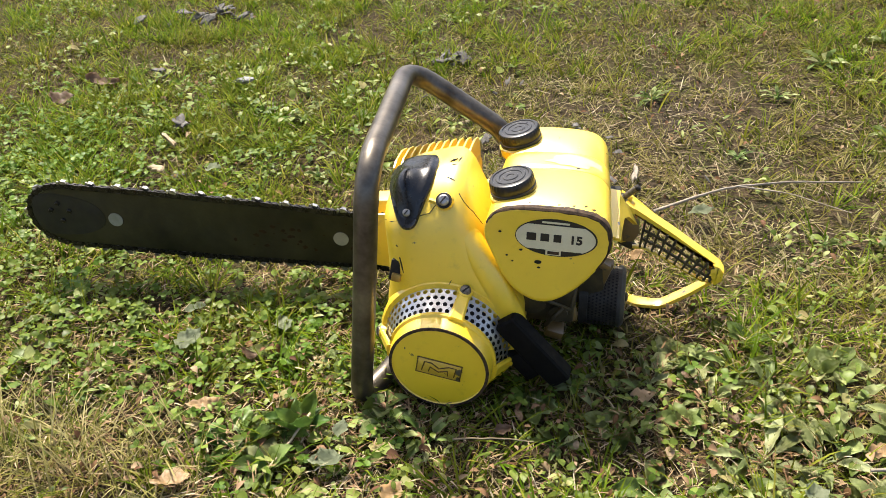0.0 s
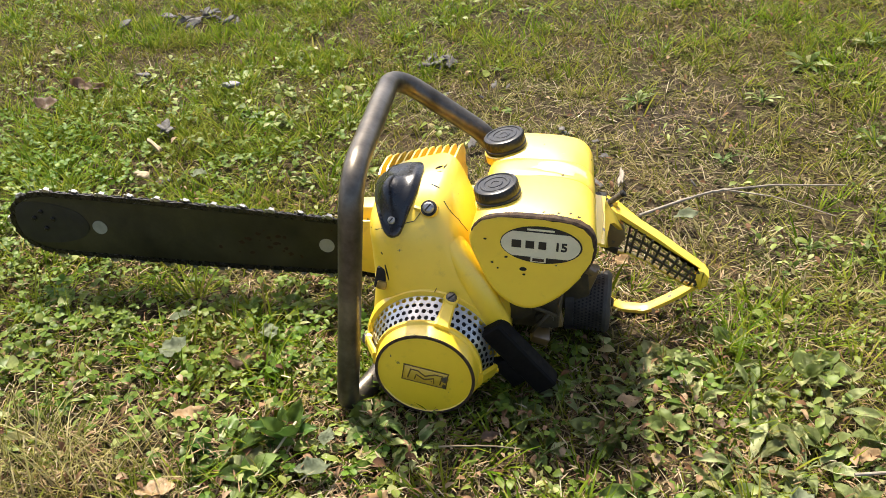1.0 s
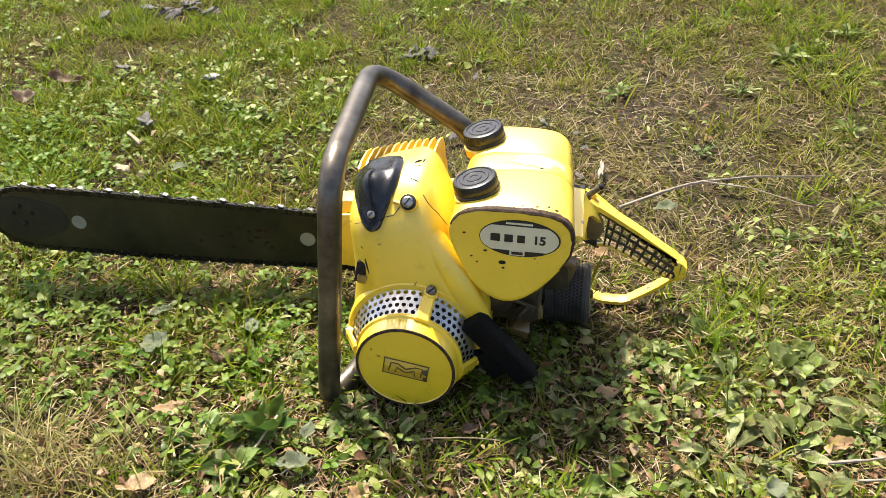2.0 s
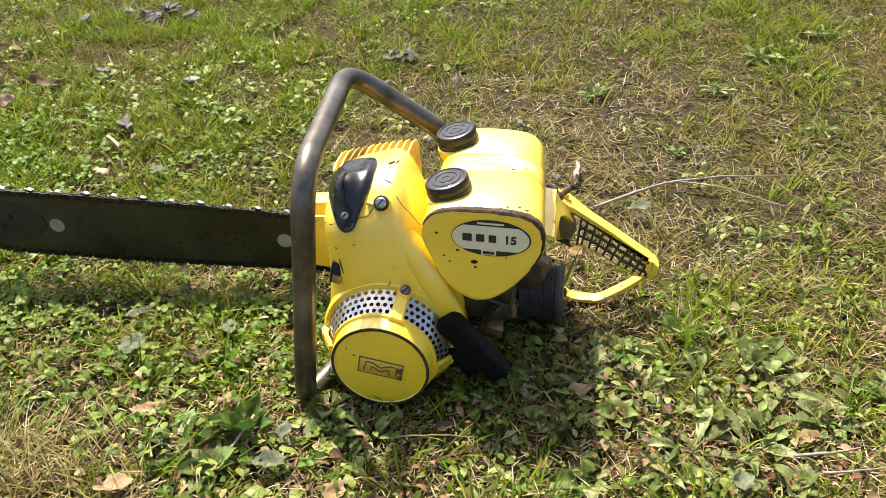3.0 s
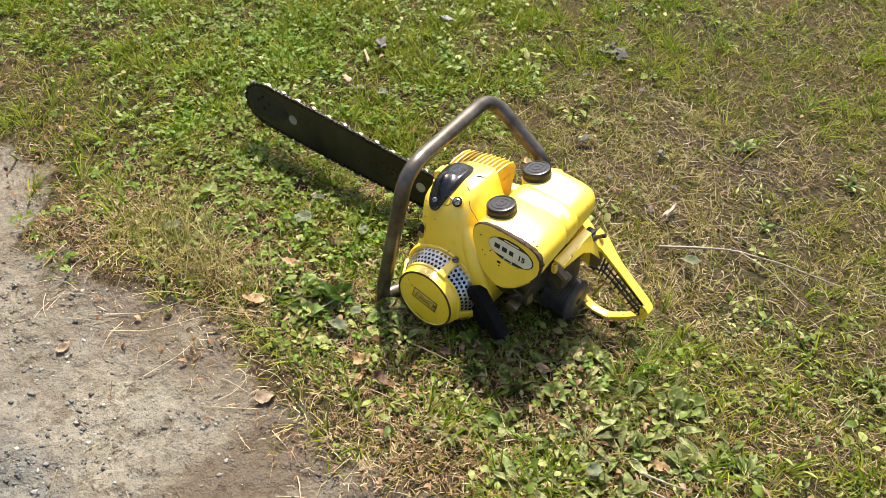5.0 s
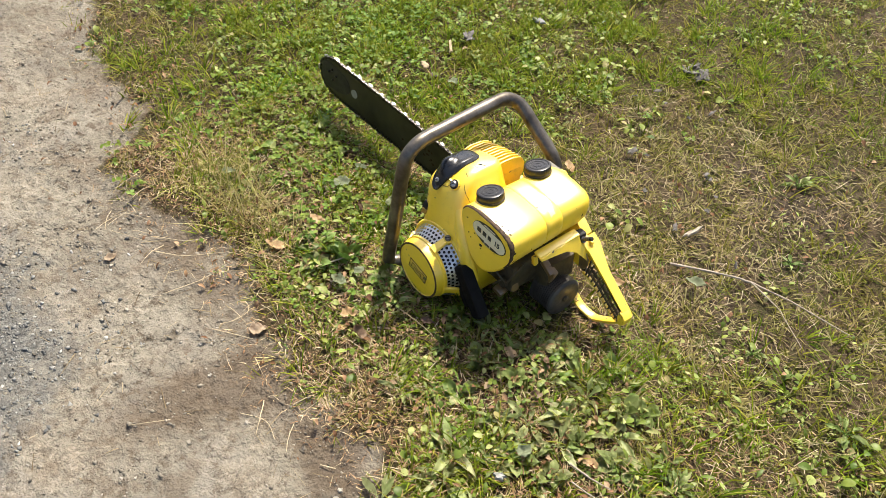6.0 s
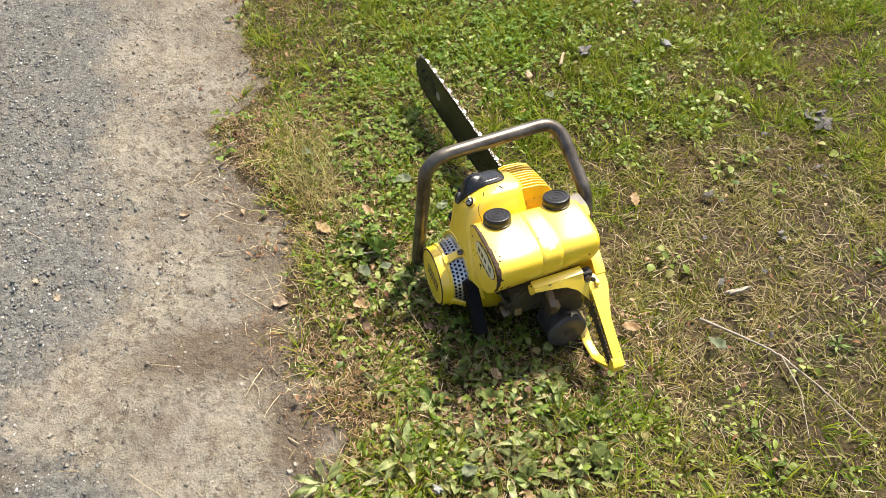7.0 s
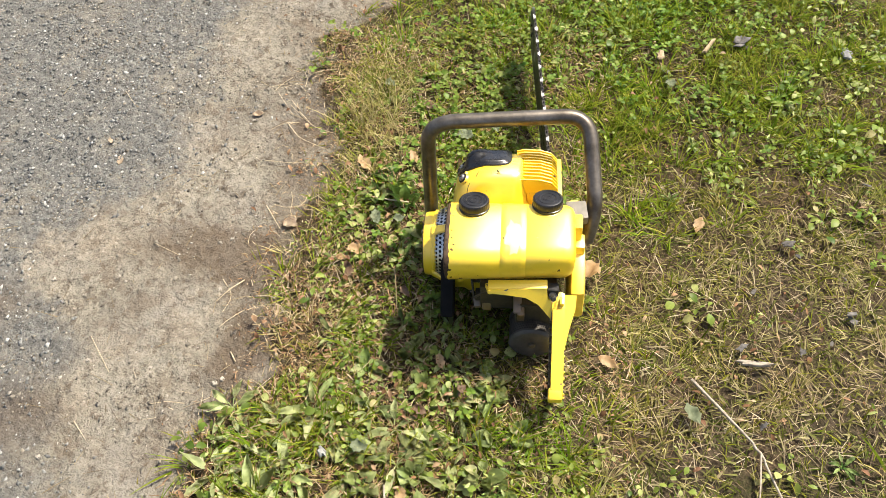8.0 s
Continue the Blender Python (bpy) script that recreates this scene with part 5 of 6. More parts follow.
def tufts(name, n, chance, per, spread, lengths, widths, leans, material, label, category):
    """Clumps of blades that fan out from shared roots."""
    x, y = scatter(n, X0, X1, Y0, Y1, chance)
    k = len(x)
    a = np.repeat(rng.uniform(0, 6.28, k), per) + rng.normal(0, 1.1, k * per)
    r = np.abs(rng.normal(0, spread, k * per))
    x, y = np.repeat(x, per) + np.cos(a) * r, np.repeat(y, per) + np.sin(a) * r
    length = np.repeat(rng.uniform(*lengths, k), per) * rng.uniform(0.6, 1.15, k * per)
    return tagged(blades(name, x, y, length, rng.uniform(*widths, k * per), *leans, material, 0.7, 0.0, a), label, category, kind="stuff")


tufts("grass_tufts", 26000, lambda x, y: grassy(x, y) * lushness(x, y) ** 1.3 * near_weight(x, y) * (1 - 0.7 * wornness(x, y)) * np.clip(0.45 + 1.6 * wave(x, y, 7.0, 27.0), 0.08, 1), 14, 0.009, (0.026, 0.080), (0.0016, 0.0034), (22, 88), LUSH, "denser tufts of bright green grass", "grass")
tufts("dry_tufts", 14000, lambda x, y: grassy(x, y) * np.clip(0.85 * spot(x, y, -0.44, -0.33, 0.18, 0.08) + 0.55 * spot(x, y, 0.45, -0.42, 0.30, 0.14) + 0.5 * spot(x, y, 0.02, -0.36, 0.22, 0.08) + 0.4 * spot(x, y, 0.42, 0.0, 0.12, 0.12) + 0.85 * (0.80 - lushness(x, y)) * (1 - 0.7 * wornness(x, y)) * np.clip(1.25 - 0.7 * y, 0.25, 1) * (1 - 0.6 * np.clip((x - 0.1) / 0.3, 0, 1) * np.clip((y - 0.1) / 0.2, 0, 1)), 0, 1), 12, 0.010, (0.022, 0.050), (0.0009, 0.0020), (15, 88), DRY_GRASS, "tufts of yellowing dry grass", "grass")
k = 420
x, y = -0.46 + rng.normal(0, 0.09, k), -0.310 + rng.normal(0, 0.035, k)
tagged(blades("tall_straw", x, y, rng.uniform(0.05, 0.11, k), rng.uniform(0.0010, 0.0022, k), 5, 70, DRY_GRASS, 0.6), "tall pale dry grass standing at the verge", "straw", kind="stuff")
x, y = rng.uniform(-6.0, 5.5, 9000), rng.uniform(-0.8, 7.0, 9000)
keep = grassy(x, y) * (rng.uniform(0, 1, 9000) < np.clip(1.0 - 0.9 * rim_fade(x, y), 0, 1) * np.clip(1.5 - 0.2 * np.hypot(x, y), 0.25, 1)) > 0.5
x, y = np.repeat(x[keep], 5), np.repeat(y[keep], 5)
k = len(x)
a = rng.uniform(0, 6.28, k)
x, y = x + np.cos(a) * 0.02, y + np.sin(a) * 0.02
tagged(blades("meadow_grass", x, y, rng.uniform(0.03, 0.08, k), rng.uniform(0.003, 0.007, k), 20, 80, GRASS, 0.7, 0.0, a), "loose grass of the lawn farther off", "grass", kind="stuff")
x, y = scatter(140000, X0, X1, Y0, Y1, lambda x, y: np.clip(grassy(x, y) + 0.02, 0, 1) * np.clip(0.60 - 0.42 * lushness(x, y) + 0.35 * np.clip((-0.15 - y) / 0.1, 0, 1) + 0.45 * spot(x, y, 0.32, 0.30, 0.30, 0.30), 0, 1) * near_weight(x, y) * np.clip(0.7 + 1.0 * wave(x, y, 9.0, 29.0), 0.2, 1))
tagged(blades("dry_straw", x, y, rng.uniform(0.012, 0.055, len(x)), rng.uniform(0.0006, 0.0018, len(x)), 66, 93, STRAW, 0.25, 0.006), "pale dry grass straw lying on the lawn", "straw", kind="stuff")
x, y = scatter(16000, X0, X1, -1.6, 0.0, lambda x, y: bareness(x, y) * np.clip(0.06 + 0.9 * np.exp(-(verge(x) - y) / 0.09), 0, 1))
tagged(blades("path_straw", x, y, 0.006 + 0.060 * rng.uniform(0, 1, len(x)) ** 2.2, rng.uniform(0.0007, 0.0017, len(x)), 84, 95, STRAW, 0.2, 0.005), "thin straw scattered over the earth path", "straw", kind="stuff")


x, y = scatter(210000, X0, X1, Y0, Y1, lambda x, y: grassy(x, y) * (0.25 + 0.40 * np.clip((x + 0.3) / 0.4, 0, 1) * np.clip((y + 0.05) / 0.2, 0, 1)) * np.clip(near_weight(x, y) * 1.35 + 0.5 * spot(x, y, 0.85, 0.95, 0.5, 0.5), 0, 1) * np.clip(0.8 + 0.9 * wave(x, y, 6.5, 23.0), 0.2, 1))
tagged(blades("matted_grass", x, y, rng.uniform(0.012, 0.036, len(x)), rng.uniform(0.0018, 0.0048, len(x)), 50, 93, MATTED, 0.35, 0.002), "flattened olive and brown grass matted on soil", "grass", kind="stuff")


def clover_patch(x, y):
    v = -0.12 + 0.8 * wave(x, y, 2.6, 50.0) + 0.4 * wave(x, y, 8.0, 61.0)
    v = v + 0.8 * spot(x, y, -0.50, -0.06, 0.30, 0.10) - 0.6 * spot(x, y, -0.44, -0.33, 0.16, 0.07) + 0.45 * spot(x, y, -0.62, -0.20, 0.30, 0.16) + 0.8 * spot(x, y, -0.85, 0.25, 0.55, 0.45) + 0.5 * spot(x, y, -0.22, -0.06, 0.15, 0.12) - 0.6 * np.clip((x + 0.1) / 0.3, 0, 1) * np.clip(y / 0.2, 0, 1)
    return np.clip(v, 0, 1)


x, y = scatter(52000, X0, X1, Y0, Y1, lambda x, y: grassy(x, y) * clover_patch(x, y) * near_weight(x, y))
n = len(x)
px, py = np.repeat(x, 3), np.repeat(y, 3)
turn = np.repeat(rng.uniform(0, 6.28, n), 3) + np.tile([0, 2.09, 4.19], n) + rng.normal(0, 0.2, 3 * n)
size = np.repeat(rng.uniform(0.0050, 0.0115, n), 3)
pz = height(px, py, False) + np.repeat(rng.uniform(0.008, 0.028, n), 3)
tagged(leaves("clover", px, py, pz, size, size * 0.85, turn, rng.normal(0.15, 0.35, 3 * n), CLOVER, 0.2, 0.25), "low green clover and creeping weeds", "clover", kind="stuff")


def weed_patch(x, y):
    v = 0.10 + 0.5 * wave(x, y, 2.3, 80.0) + 0.22 * np.clip(wave(x, y, 7.0, 83.0) + 0.2, 0, 1) + 0.85 * spot(x, y, 0.32, -0.27, 0.26, 0.18) + 0.5 * spot(x, y, -0.02, -0.30, 0.16, 0.09) + 0.45 * spot(x, y, 0.12, -0.13, 0.28, 0.10) + 0.5 * spot(x, y, -0.22, -0.08, 0.12, 0.10) + 0.5 * spot(x, y, 0.55, 0.05, 0.25, 0.2)
    v = v + 0.20 * spot(x, y, 0.7, 0.9, 0.4, 0.4) - 0.9 * spot(x, y, 0.14, -0.40, 0.10, 0.06) - 0.75 * spot(x, y, 0.13, -0.20, 0.12, 0.07) - 0.40 * np.clip((x + 0.3) / 0.3, 0, 1) * np.clip((y - 0.12) / 0.2, 0, 1)
    return np.clip(v, 0.02, 1)


# sprigs: leaves set along a few creeping stems that leave one root
x, y = scatter(15500, X0, X1, Y0, Y1, lambda x, y: grassy(x, y) * weed_patch(x, y) * near_weight(x, y))
k, per = len(x), 9
size = np.repeat(0.0065 + 0.017 * rng.uniform(0, 1, k) ** 2.0, per) * rng.uniform(0.55, 1.15, k * per)
way = np.repeat(rng.uniform(0, 6.28, k), per) + np.tile([0, 0, 0, 2.1, 2.1, 2.1, 4.2, 4.2, 4.2], k) + rng.normal(0, 0.35, k * per)
reach = np.tile([0.5, 1.3, 2.0] * 3, k) * size * rng.uniform(0.7, 1.2, k * per)
shape = np.repeat(rng.choice([0.30, 0.45, 0.62, 0.80], k), per)
x, y = np.repeat(x, per) + np.cos(way) * reach, np.repeat(y, per) + np.sin(way) * reach
n = len(x)
tagged(leaves("weed_leaves", x, y, height(x, y, False) + np.repeat(rng.uniform(0.006, 0.020, k), per) + rng.uniform(-0.003, 0.006, n), size, size * shape * rng.uniform(0.8, 1.15, n), way + np.tile([0.9, -0.9, 0.1], 3 * k) + rng.normal(0, 0.3, n), rng.normal(0.15, 0.40, n), WEED, 0.22, 0.4), "small broad green weed leaves", "weeds", kind="stuff")


def litter_patch(x, y):
    return np.clip(0.14 + 0.7 * wave(x, y, 3.0, 95.0) + 0.9 * spot(x, y, 0.20, -0.18, 0.26, 0.16) + 0.7 * spot(x, y, -0.27, -0.13, 0.12, 0.07) + 0.5 * spot(x, y, -0.2, -0.16, 0.15, 0.08) + 0.7 * spot(x, y, 0.14, -0.40, 0.10, 0.07) + 0.4 * spot(x, y, 0.1, 0.4, 0.3, 0.2) + 0.35 * np.clip((-0.14 - y) / 0.08, 0, 1) + 0.45 * wornness(x, y) + 1.4 * spot(x, y, -0.286, -0.093, 0.035, 0.022) + 1.4 * spot(x, y, -0.44, -0.193, 0.020, 0.020) + 1.0 * spot(x, y, 0.14, -0.20, 0.14, 0.08) + 0.5 * spot(x, y, 0.30, -0.20, 0.14, 0.10), 0.04, 1)


x, y = scatter(70000, X0, X1, Y0 - 0.06, Y1, lambda x, y: np.clip(np.clip(grassy(x, y) + 0.03, 0, 1) * litter_patch(x, y) + 0.42 * np.exp(-((verge(x) - y - 0.02) / 0.060) ** 2) * np.clip(0.35 + 1.3 * wave(x, y, 8.0, 99.0), 0, 1), 0, 1) * near_weight(x, y) * (1 - 0.65 * np.clip((y - 0.15) / 0.25, 0, 1)))
n = len(x)
size = 0.004 + 0.014 * rng.uniform(0, 1, n) ** 1.8
tagged(leaves("leaf_litter", x, y, height(x, y, False) + 0.002 + 0.024 * rng.uniform(0, 1, n) ** 1.5, size, size * rng.uniform(0.20, 0.65, n), rng.uniform(0, 6.28, n), rng.normal(0.0, 0.6, n), LITTER, 0.5, 0.6), "small brown crumbled leaf litter", "leaf litter", kind="stuff")


x, y = scatter(36000, -0.75, 0.75, -0.55, 0.20, lambda x, y: np.clip(grassy(x, y) + 0.25 * np.exp(-((verge(x) - y) / 0.06) ** 2), 0, 1) * np.clip(0.30 + 0.9 * wave(x, y, 7.0, 66.0) + 0.5 * np.clip((-0.10 - y) / 0.12, 0, 1), 0, 1))
n = len(x)
tagged(blades("chaff", x, y, rng.uniform(0.005, 0.020, n), rng.uniform(0.0007, 0.0021, n), 60, 100, CHAFF, 0.5, 0.003 + 0.022 * rng.uniform(0, 1, n) ** 1.6), "tan and reddish chaff lying on the weeds", "chaff", kind="stuff")

# ---- stones on the path ----
def stones(name, x, y, size, label, sink=0.3, material=None):
    n = len(x)
    unit = np.array([(1, 0, 0), (-1, 0, 0), (0, 1, 0), (0, -1, 0), (0, 0, 1), (0, 0, -1)], float)
    tri = np.array([(0, 2, 4), (2, 1, 4), (1, 3, 4), (3, 0, 4), (2, 0, 5), (1, 2, 5), (3, 1, 5), (0, 3, 5)])
    v = unit[None] * rng.uniform(0.45, 1.2, (n, 6, 1)) + rng.normal(0, 0.26, (n, 6, 3))
    a = rng.uniform(0, 6.28, n)
    ca, sa = np.cos(a)[:, None], np.sin(a)[:, None]
    vx, vy = v[..., 0] * ca - v[..., 1] * sa, v[..., 0] * sa + v[..., 1] * ca
    flat = rng.uniform(0.30, 0.75, (n, 1))
    half = (size / 2)[:, None]
    v = np.stack([x[:, None] + vx * half, y[:, None] + vy * half * 0.8, height(x, y)[:, None] + (v[..., 2] * flat + 1 - 2 * sink) * half * flat], -1).reshape(-1, 3)
    t = (np.arange(n)[:, None, None] * 6 + tri[None]).reshape(-1, 3)
    return tagged(link_mesh(name, array_mesh(name, v, None, t), material or STONE, smooth=False), label, "gravel", kind="stuff")


def graveled(x, y):
    return np.clip((np.interp(x, GRAVEL_X, GRAVEL_Y) - y) / 0.40 + 0.32 + 0.8 * wave(x, y, 5.0, 4.0), 0, 1)


x, y = scatter(50000, -1.75, 0.65, -1.7, -0.45, lambda x, y: bareness(x, y) * graveled(x, y))
stones("gravel", x, y, 0.0038 + 0.0115 * rng.uniform(0, 1, len(x)) ** 2.6, "fine grey crushed stone pressed into the path", 0.45)
x, y = scatter(100000, -1.75, 0.65, -1.5, -0.36, lambda x, y: bareness(x, y) * np.clip(0.22 + 1.1 * wave(x, y, 6.0, 14.0), 0.05, 1))
stones("path_crumbs", x, y, 0.0026 + 0.0120 * rng.uniform(0, 1, len(x)) ** 3.6, "small crumbs of earth and grit on the path", 0.56, CRUMB)


# ---- leaves, twigs and scraps on the ground ----
def ground_at(x, y):
    return float(height(np.array([x]), np.array([y]))[0])


def leaf_mesh(name, length, width, curl, material, seed, lobes=0.0, bend=0.3):
    """One leaf blade: pointed oval with a midrib fold, an uneven edge and a curled surface, of real thickness."""
    r = random.Random(seed)
    rows, cols = 9, 7
    bm = bmesh.new()
    grid = []
    ph = [r.uniform(0, 6.28) for _ in range(4)]
    for i in range(rows):
        s = i / (rows - 1)
        w = width * 0.5 * (math.sin(math.pi * min(1.0, s ** 0.8 * 0.97 + 0.03)) ** 0.75 + 0.02) * (1 + lobes * math.sin(s * 19 + ph[0]))
        row = []
        for j in range(cols):
            u = 2 * j / (cols - 1) - 1
            x = (s - 0.5) * length + 0.04 * length * math.sin(u * 2 + ph[1])
            z = abs(u) * w * 0.30 + curl * length * (s - 0.5) ** 2 + curl * 0.6 * w * u * u * math.sin(s * 3 + ph[2]) + bend * 0.05 * length * math.sin(s * 7 + u * 2 + ph[3])
            row.append(bm.verts.new((x, u * w, z)))
        grid.append(row)
    faces = []
    for a, b in zip(grid, grid[1:]):
        for j in range(cols - 1):
            faces.append(bm.faces.new((a[j], a[j + 1], b[j + 1], b[j])))
    bmesh.ops.solidify(bm, geom=faces, thickness=0.0005)
    mesh = bpy.data.meshes.new(name)
    bm.to_mesh(mesh)
    bm.free()
    mesh.materials.append(material)
    mesh.polygons.foreach_set("use_smooth", [True] * len(mesh.polygons))
    return mesh


def dead_leaf(x, y, size, turn, material, label, curl=0.5, tilt=(0, 0), lift=0.014, seed=1, wide=0.62, group="fallen leaves"):
    mesh = leaf_mesh("dead_leaf", size * 0.8, size * 0.8 * wide * (0.75, 1.0, 1.2, 0.85)[seed % 4], curl * (1.0, 0.5, 1.3)[seed % 3], material, seed, 0.20, 1.4)
    ob = new("dead_leaf", mesh)
    ob.matrix_basis = pose(x, y, ground_at(x, y) + lift, tilt[0], tilt[1], turn)
    return tagged(ob, label, "leaf", group)


for k, (x, y, size, turn, tilt, lift) in enumerate((
        (-0.284, -0.217, 0.048, 20, (10, -5), 0.022), (-0.275, -0.322, 0.050, 35, (-8, 12), 0.016), (-0.037, -0.305, 0.040, 70, (5, 5), 0.018), (0.207, -0.123, 0.036, 20, (25, 0), 0.020),
        (0.193, 0.160, 0.046, 60, (20, 10), 0.022), (0.447, -0.166, 0.036, 10, (10, 5), 0.020), (0.001, 0.137, 0.062, 35, (12, -20), 0.030), (-0.124, 0.346, 0.046, -20, (5, 10), 0.018),
        (-0.020, -0.330, 0.034, 100, (0, 15), 0.014))):
    dead_leaf(x, y, size, turn, DEAD, "curled dry tan leaf lying on the grass", 0.6, tilt, lift, k)
for k, (x, y, size, turn, lift) in enumerate(((-0.114, -0.450, 0.042, 60, 0.014), (-0.293, -0.870, 0.034, 5, 0.008), (-0.345, -0.905, 0.024, 40, 0.008), (0.364, -0.894, 0.050, 70, 0.010), (0.090, -0.44, 0.03, 20, 0.008))):
    dead_leaf(x, y, size, turn, DEAD_PALE, "crisp pale brown leaf lying on the bare path", 0.30, (2, -3), lift * 0.30, 30 + k)
for k, (x, y, size, turn) in enumerate(((-1.010, 0.602, 0.060, 20), (-0.962, 0.684, 0.085, 40), (-0.449, -0.198, 0.040, 80), (0.013, -0.313, 0.040, 0), (0.257, -0.085, 0.024, 140), (0.06, -0.20, 0.03, 40), (-0.27, -0.12, 0.03, 0), (0.30, -0.15, 0.03, 70))):
    dead_leaf(x, y, size, turn, DEAD_DARK, "dull brown curled leaf among the weeds", 0.7, (20, 15), 0.022, 50 + k)
for k, (x, y, size, turn) in enumerate(((-0.355, -0.113, 0.046, 65), (-0.377, -0.050, 0.034, 30), (-0.116, -0.275, 0.050, 15), (-0.115, -0.230, 0.030, 100), (0.371, -0.240, 0.034, 100), (-0.518, -0.293, 0.040, 50), (0.286, 0.290, 0.05, 20), (-0.25, -0.06, 0.04, 120), (-0.53, 0.33, 0.035, 0))):
    dead_leaf(x, y, size, turn, GREY_LEAF, "limp grey-green leaf lying on the lawn", 0.3, (6, -6), 0.026, 70 + k, 0.68)


def twig(points, r, label, material=TWIG, name="twig", group=""):
    pts = [Vector((x, y, ground_at(x, y) + z)) for x, y, z in points]
    path = rounded_path(pts, 0.02, 4)
    n = len(path)
    rnd = random.Random(n * 7 + int(abs(points[0][0]) * 1000))
    path = [p + Vector((rnd.uniform(-1, 1), rnd.uniform(-1, 1), rnd.uniform(-0.5, 0.5))) * r * 0.5 for p in path]
    bm = bmesh.new()
    sweep(bm, path, [r * (1 - 0.55 * k / n) * rnd.uniform(0.85, 1.1) for k in range(n)], 8)
    return tagged(part(name, bm, material, None), label, "twig", group)


twig([(0.215, 0.296, 0.016), (0.285, 0.345, 0.022), (0.345, 0.388, 0.018), (0.440, 0.412, 0.022), (0.540, 0.432, 0.016)], 0.0027, "long thin grey twig lying on dry grass")
twig([(0.345, 0.388, 0.018), (0.420, 0.375, 0.020), (0.505, 0.330, 0.016)], 0.0015, "forked grey side twig on dry grass")
twig([(0.43, -0.195, 0.020), (0.47, -0.188, 0.024), (0.50, -0.175, 0.022)], 0.0018, "short pale stalk lying on weeds")
twig([(0.455, -0.215, 0.020), (0.50, -0.205, 0.022), (0.535, -0.190, 0.018)], 0.0014, "thin pale stalk lying on weeds")
twig([(-0.155, -0.215, 0.030), (-0.165, -0.265, 0.026), (-0.185, -0.315, 0.014)], 0.0016, "bent green-grey stem beside the dock plant", STALK)
twig([(0.01, -0.225, 0.024), (0.05, -0.218, 0.026), (0.095, -0.212, 0.022)], 0.0012, "thin straw stalk in the saw's shade", STRAW)
for pts, r in (([(-0.46, -0.500, 0.004), (-0.40, -0.455, 0.008), (-0.37, -0.400, 0.014)], 0.0018), ([(-0.42, -0.520, 0.004), (-0.36, -0.480, 0.010), (-0.315, -0.405, 0.014)], 0.0022), ([(-0.30, -0.545, 0.004), (-0.285, -0.475, 0.008), (-0.29, -0.42, 0.012)], 0.0016), ([(-0.52, -0.56, 0.004), (-0.45, -0.515, 0.006)], 0.0014), ([(0.183, -0.505, 0.004), (0.205, -0.490, 0.006)], 0.0030), ([(0.165, -0.770, 0.004), (0.235, -0.715, 0.005)], 0.0016), ([(-0.17, -0.515, 0.004), (-0.10, -0.47, 0.008)], 0.0018), ([(0.02, -0.56, 0.004), (0.06, -0.53, 0.004), (0.10, -0.54, 0.004)], 0.0016), ([(-0.06, -0.72, 0.004), (-0.03, -0.66, 0.005)], 0.0014), ([(-0.52, -0.93, 0.004), (-0.47, -0.89, 0.005)], 0.0018), ([(0.30, -0.56, 0.004), (0.27, -0.50, 0.006)], 0.0014)):
    twig(pts, r * 0.45, "dry pale stalk lying on the bare earth", STALK, "dry_stalk", "stalks on the path")


rnd = random.Random(21)
for k in range(34):
    x, y = rnd.uniform(-0.62, 0.32), 0.0
    y = float(verge(x)) - rnd.uniform(-0.03, 0.10)
    turn, reach = rnd.uniform(0, 6.28), rnd.uniform(0.02, 0.07)
    bend = rnd.uniform(-0.7, 0.7)
    a = (x, y, 0.004)
    b = (x + math.cos(turn) * reach * 0.5, y + math.sin(turn) * reach * 0.5, rnd.uniform(0.003, 0.010))
    c = (b[0] + math.cos(turn + bend) * reach * 0.5, b[1] + math.sin(turn + bend) * reach * 0.5, 0.004)
    twig([a, b, c], rnd.uniform(0.0005, 0.0010), "dry pale stalk lying on the bare earth", STALK, "dry_stalk", "stalks on the path")


def chunk(name, x, y, size, turn, material, label, category, seed, lift=0.010, tilt=(8, -6)):
    """A rough flake with broken edges."""
    r = random.Random(seed)
    n = 14
    bm = bmesh.new()
    rings = []
    for z, g in ((-0.5, 0.80), (-0.2, 1.0), (0.25, 0.96), (0.5, 0.72)):
        rings.append([])
        for k in range(n):
            a = 2 * math.pi * k / n
            q = random.Random(seed * 50 + k).uniform(0.50, 1.18) * g + r.uniform(-0.05, 0.05)
            rings[-1].append(Vector((math.cos(a) * size[0] * 0.5 * q, math.sin(a) * size[1] * 0.5 * q, (z + r.uniform(-0.12, 0.12)) * size[2])))
    loft(bm, rings)
    ob = part(name, bm, material, None, smooth=False)
    ob.matrix_basis = pose(x, y, ground_at(x, y) + lift, tilt[0], tilt[1], turn)
    return tagged(ob, label, category)


def flakes(x, y, spread, sizes, count, label, seed, thick=0.25):
    """A litter of broken bark flakes, each a thing of its own."""
    r = random.Random(seed)
    for k in range(count):
        s = r.uniform(*sizes)
        ob = chunk("bark_piece", x + r.gauss(0, spread), y + r.gauss(0, spread * 0.7), (s, s * r.uniform(0.4, 0.7), s * thick * 0.42 * r.uniform(0.6, 1.2)), r.uniform(0, 180), BARK, label, "bark", seed * 31 + k, r.uniform(0.008, 0.026), (r.uniform(-35, 35), r.uniform(-30, 30)))
        ob["group"] = "bark flakes on the lawn"


flakes(-0.222, 0.912, 0.026, (0.030, 0.062), 8, "broken rough grey bark flake on bare lawn", 1)
flakes(-0.684, 0.505, 0.012, (0.028, 0.048), 4, "thin curled strip of grey bark in grass", 2, 0.18)
